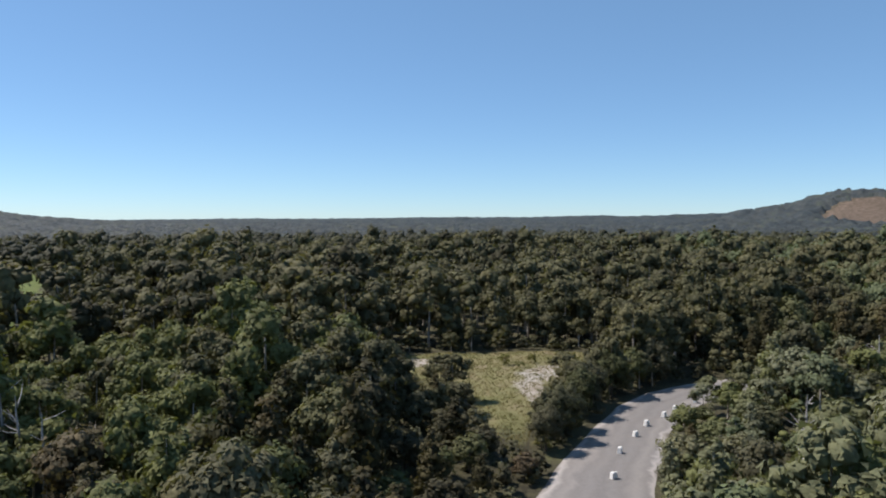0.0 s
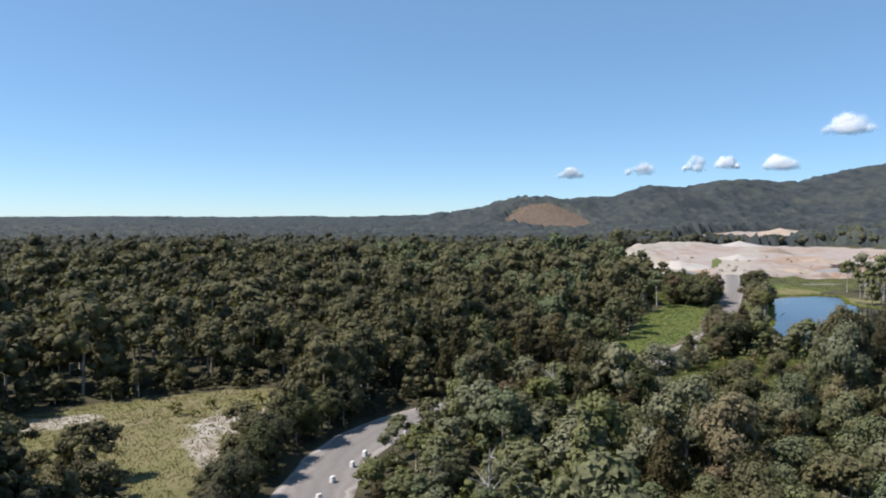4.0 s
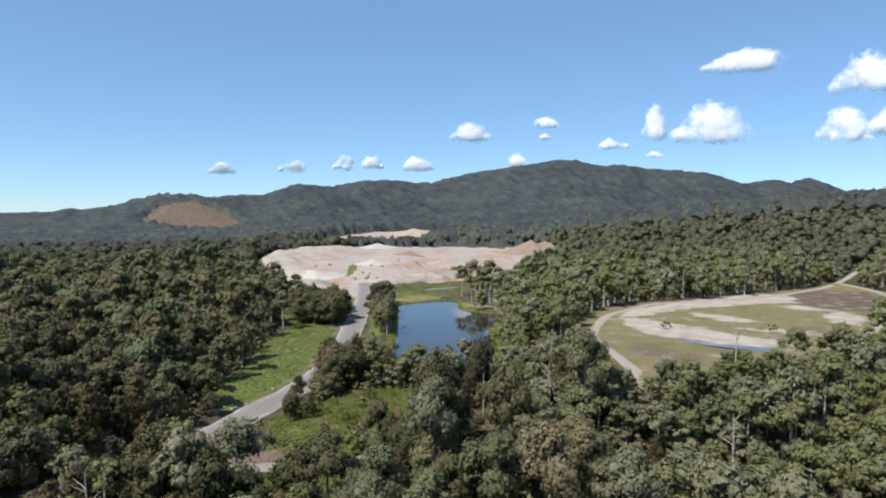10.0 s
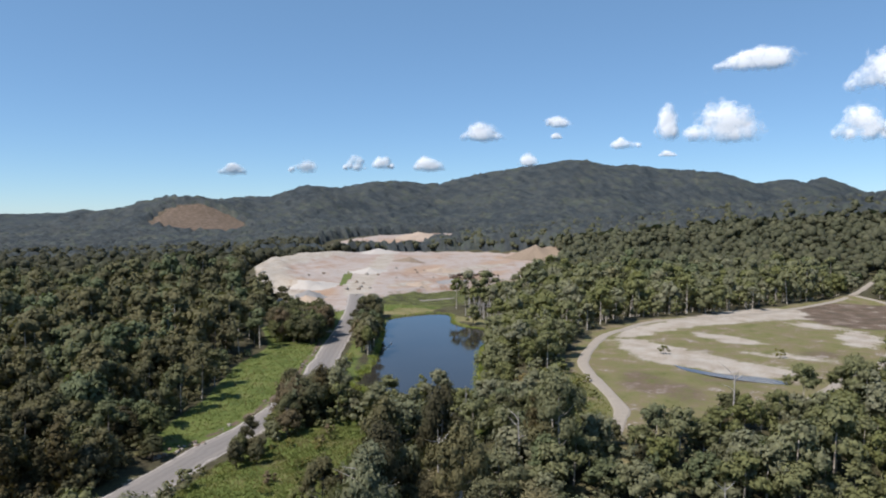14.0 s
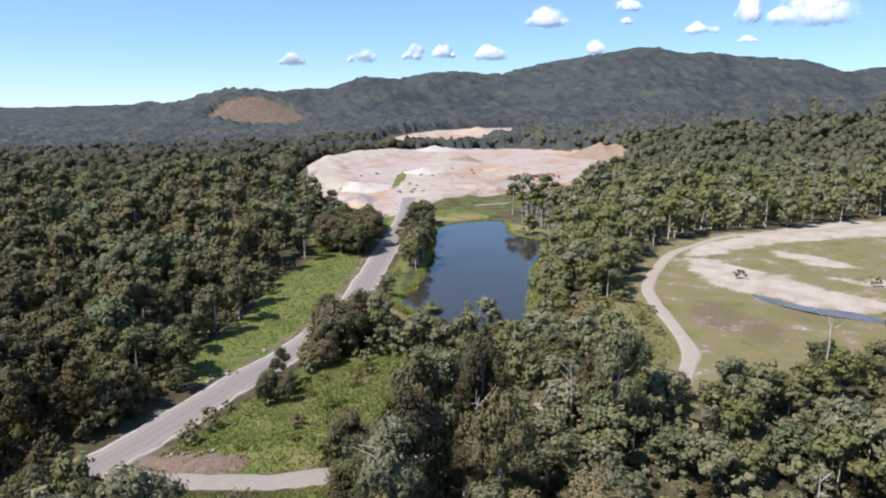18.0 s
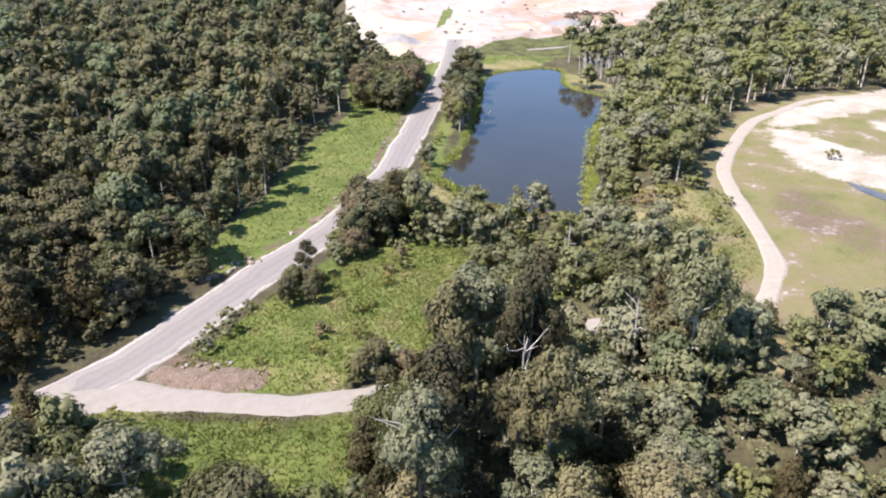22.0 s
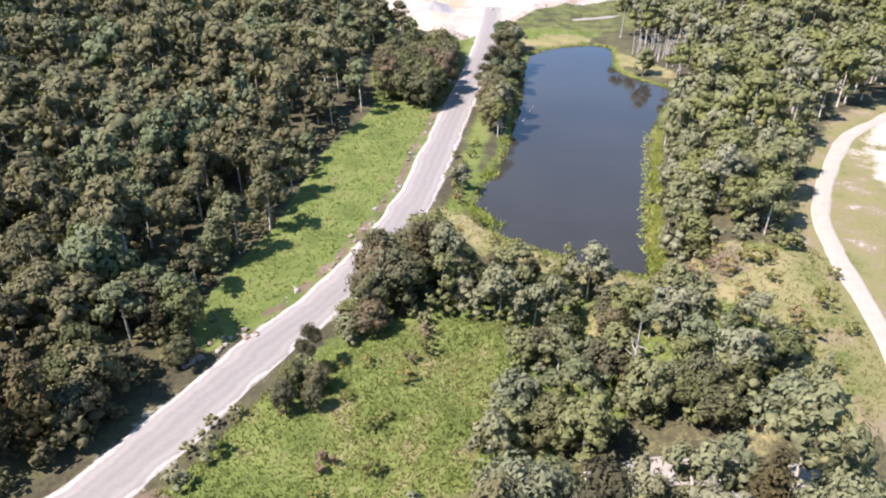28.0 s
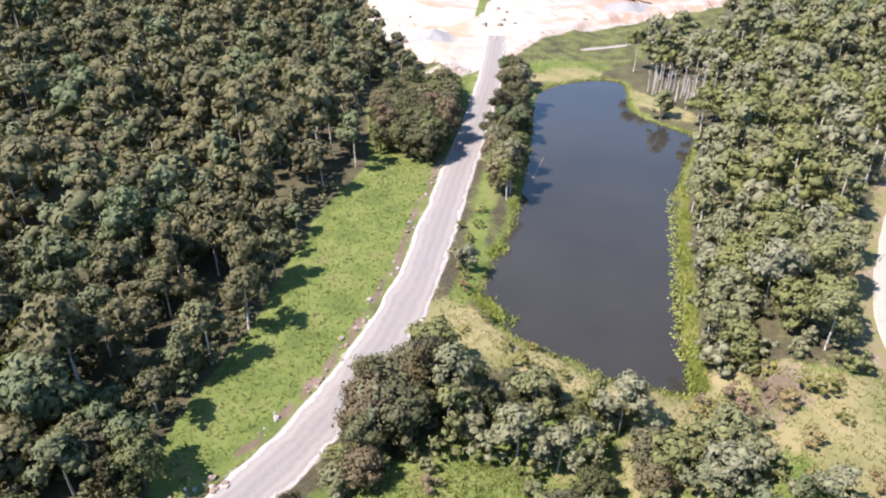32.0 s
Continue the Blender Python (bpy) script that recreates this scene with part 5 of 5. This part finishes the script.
KEEP_OFF = ((ROAD, 6.0), (SIDE, 2.6), (LOOP, 2.2), (LOOP_SPUR, 2.0))
tufts("tall_grass", within(((STRIP, 0.34), (MEADOW, 0.22), (MEADOW_LOW, 0.14), (OPEN_WOOD, 0.16), (GLADE, 0.06), (DAM, 0.04), (BANK, 0.12)), 30000, -1.5, KEEP_OFF), m_grass, 0.40, 0.20, "tall yellow-green grass on the verges and meadow", "grass")
tufts("dry_grass", within(((CLEARING, 1.0),), 4200, 0, KEEP_OFF), m_drygrass, 0.28, 0.25, "dry yellowish grass in the forest clearing", "grass")
s = np.linspace(0, 1, 5200)
shore = np.column_stack([np.interp(s, (0, 0.15, 0.3, 0.55, 0.8, 1), (184, 192, 200, 213, 227, 243)), np.interp(s, (0, 0.15, 0.3, 0.55, 0.8, 1), (124, 130.5, 136, 146, 156, 167))])
off = g.normal(0.3, 0.6, len(s)) * (3.0 - 2.3 * s) * 0.46
shore = shore + np.column_stack([off * 0.58, off * -0.81])
left_bank = np.concatenate([np.column_stack([g.normal(204.5, 0.8, 90), g.normal(185.9, 0.4, 90)]), np.column_stack([g.normal(174, 0.9, 300), g.normal(161, 3.0, 300)]), np.column_stack([g.normal(188, 1.5, 90), g.normal(172.6, 0.7, 90)])])
shore = np.concatenate([shore, left_bank])
tufts("reeds", shore, m_reed, 0.8, 0.42, "bright yellow-green reeds along the pond's bank", "reeds", WATER + 0.02, 4)
q = []
for p, nx in zip(POND, np.roll(POND, -1, 0)):
    for _ in range(26):
        t_ = g.uniform(0, 1)
        q.append((p[:2] + (nx[:2] - p[:2]) * t_) + g.normal(0, 0.7, 2))
q = np.array(q)
q = q[inside(POND, q[:, 0], q[:, 1]) < 0.8]
tufts("bank_sedge", q, m_reed, 0.5, 0.3, "thin green sedge fringing the pond", "sedge")
pads = []
for _ in range(420):
    s_ = g.uniform(0, 1)
    a, c_ = np.interp(s_, (0, 0.4, 1), (189, 205, 240)), np.interp(s_, (0, 0.4, 1), (129.3, 141.6, 167.2))
    pads.append((a - abs(g.normal(0, 1.0)) * 0.58 - 0.3, c_ + abs(g.normal(0, 1.0)) * 0.81 + 0.4))
pv, pf, o = [], [], 0
for a, c_ in pads:
    r = g.uniform(0.14, 0.42)
    pv += [(a + r * math.cos(k), c_ + r * 0.8 * math.sin(k), WATER + 0.015) for k in np.arange(6) * 1.047]
    pf += [(o, o + k, o + k + 1) for k in range(1, 5)]
    o += 6
tagged(new("lily_pads", np_mesh("lily_pads", np.array(pv), np.array(pf), [m_reed], None, np.repeat(g.uniform(0, 1, len(pads)), 6))), "pale floating lily pads near the bank", "lily pads", kind="stuff")

# puddle in the paddock
m_puddle, nt, b = material("puddle_water", 0.08)
nt.links.new(ramp(nt, noise_of(nt, 0.2, 3), [(0.3, (0.06, 0.06, 0.06)), (0.7, (0.12, 0.11, 0.10))]), b.inputs["Base Color"])
ring = smooth([(222, 92), (219.5, 80), (222, 70), (220, 64), (217, 66), (215.5, 76), (217.5, 87), (222, 92)], 2.0)
level = float(lie(ring[:, 0], ring[:, 1]).max()) + 0.03
me = bpy.data.meshes.new("puddle")
me.from_pydata([(p[0], p[1], level) for p in ring[:-1]], [], [tuple(range(len(ring) - 1))])
me.flip_normals() if me.polygons[0].normal.z < 0 else None
me.materials.append(m_puddle)
tagged(new("puddle", me), "shallow grey-blue rain puddle on pale sand", "puddle", kind="structure")

# ---- clouds ----
m_cloud, nt, b = material("cloud_vapour", 1.0)
b.inputs["Base Color"].default_value = (0.92, 0.92, 0.92, 1)
b.inputs["Specular IOR Level"].default_value = 0.0
veil, tl = nt.nodes.new("ShaderNodeBsdfTransparent"), nt.nodes.new("ShaderNodeBsdfTranslucent")
tl.inputs["Color"].default_value = (0.92, 0.92, 0.92, 1)
m1, m2 = nt.nodes.new("ShaderNodeMixShader"), nt.nodes.new("ShaderNodeMixShader")
m1.inputs[0].default_value = 0.2
nt.links.new(b.outputs[0], m1.inputs[1])
nt.links.new(tl.outputs[0], m1.inputs[2])
wisps = calc(nt, "MULTIPLY", calc(nt, "SUBTRACT", noise_of(nt, 0.016, 9, 0.72), 0.5), 1.7)
nt.links.new(ramp(nt, calc(nt, "ADD", attribute(nt, "thick"), wisps), [(0.28, (0, 0, 0)), (0.62, (0.38, 0.38, 0.38)), (1.05, (0.92, 0.92, 0.92))]), m2.inputs[0])
nt.links.new(veil.outputs[0], m2.inputs[1])
nt.links.new(m1.outputs[0], m2.inputs[2])
nt.links.new(m2.outputs[0], nt.nodes["Material Output"].inputs["Surface"])


def cloud(bearing, rise, wide, tall, seed):
    """A small fair-weather cumulus: a billowed sheet turned to the camera's view that thins out to its rim. Degrees,
    4.4 km off.
    """
    q, far = np.random.default_rng(seed), 4400.0
    away = np.array([math.sin(radians(bearing)), math.cos(radians(bearing)), 0])
    right = np.array([away[1], -away[0], 0])
    ctr_ = np.array([43, 23, 42]) + away * far + np.array([0, 0, far * math.tan(radians(rise))])
    w_, h_ = far * radians(wide) * 0.54, far * radians(tall) * 0.78
    nu, nv = 44, 28
    u, v = (a.ravel() for a in np.meshgrid(np.linspace(-1, 1, nu), np.linspace(-1, 1, nv)))
    thick, swell = np.zeros(len(u)), np.zeros(len(u))
    for _ in range(17):
        a = np.clip(q.normal(0, 0.36), -0.72, 0.72)
        r = q.uniform(0.10, 0.30) * (1.1 - 0.75 * abs(a))
        c_ = -0.38 + r * 0.6 + (0.9 - abs(a)) * q.uniform(0, 0.75) ** 1.4
        k = np.exp(-(((u - a) / (1.35 * r)) ** 2 + ((v - c_) / (1.25 * r)) ** 2))
        thick, swell = thick + 0.75 * k, np.maximum(swell, r * np.sqrt(np.clip(1 - ((u - a) / (1.5 * r)) ** 2 - ((v - c_) / (1.4 * r)) ** 2, 0, 1)))
    thick = 1.05 * (1 - np.exp(-0.85 * thick)) * np.clip((v + 0.72) / 0.3, 0, 1)
    thick *= np.clip((1 - np.maximum(abs(u), abs(v))) / 0.12, 0, 1)
    swell = 0.75 * swell + 0.25 * thick
    p = ctr_ + right * (u * w_)[:, None] + np.array([0, 0, 1]) * (v * h_)[:, None] - away * (swell * h_ * 0.45)[:, None]
    i = np.arange(nu * nv).reshape(nv, nu)
    f = np.concatenate([np.column_stack([i[:-1, :-1].ravel(), i[:-1, 1:].ravel(), i[1:, 1:].ravel()]), np.column_stack([i[:-1, :-1].ravel(), i[1:, 1:].ravel(), i[1:, :-1].ravel()])])
    me_ = np_mesh("cloud", p, f, [m_cloud])
    me_.attributes.new("thick", "FLOAT", "POINT").data.foreach_set("value", thick.astype(np.float32))
    return tagged(new("cloud", me_), "small white fair-weather cumulus cloud in blue sky", "cloud", "cumulus clouds", "structure")


for i, c_ in enumerate(((33.4, 3.6, 2.5, 1.3), (39.0, 3.9, 2.8, 1.6), (43.1, 4.2, 2.1, 1.6), (45.4, 4.4, 2.1, 1.7), (48.9, 4.3, 3.4, 1.8), (53.6, 6.8, 4.1, 2.1), (59.6, 7.6, 2.6, 1.3), (59.4, 6.5, 1.3, 0.8), (64.9, 5.9, 2.6, 1.6), (68.0, 7.1, 2.6, 3.2), (72.4, 6.9, 7.0, 3.7), (74.4, 11.7, 7.2, 2.6), (82.5, 9.9, 5.4, 3.5), (81.2, 6.4, 4.1, 3.2), (84.5, 7.0, 5.4, 3.8), (57.3, 4.6, 2.4, 1.7), (68.1, 4.9, 1.6, 0.6), )):
    cloud(*c_, 100 + i)
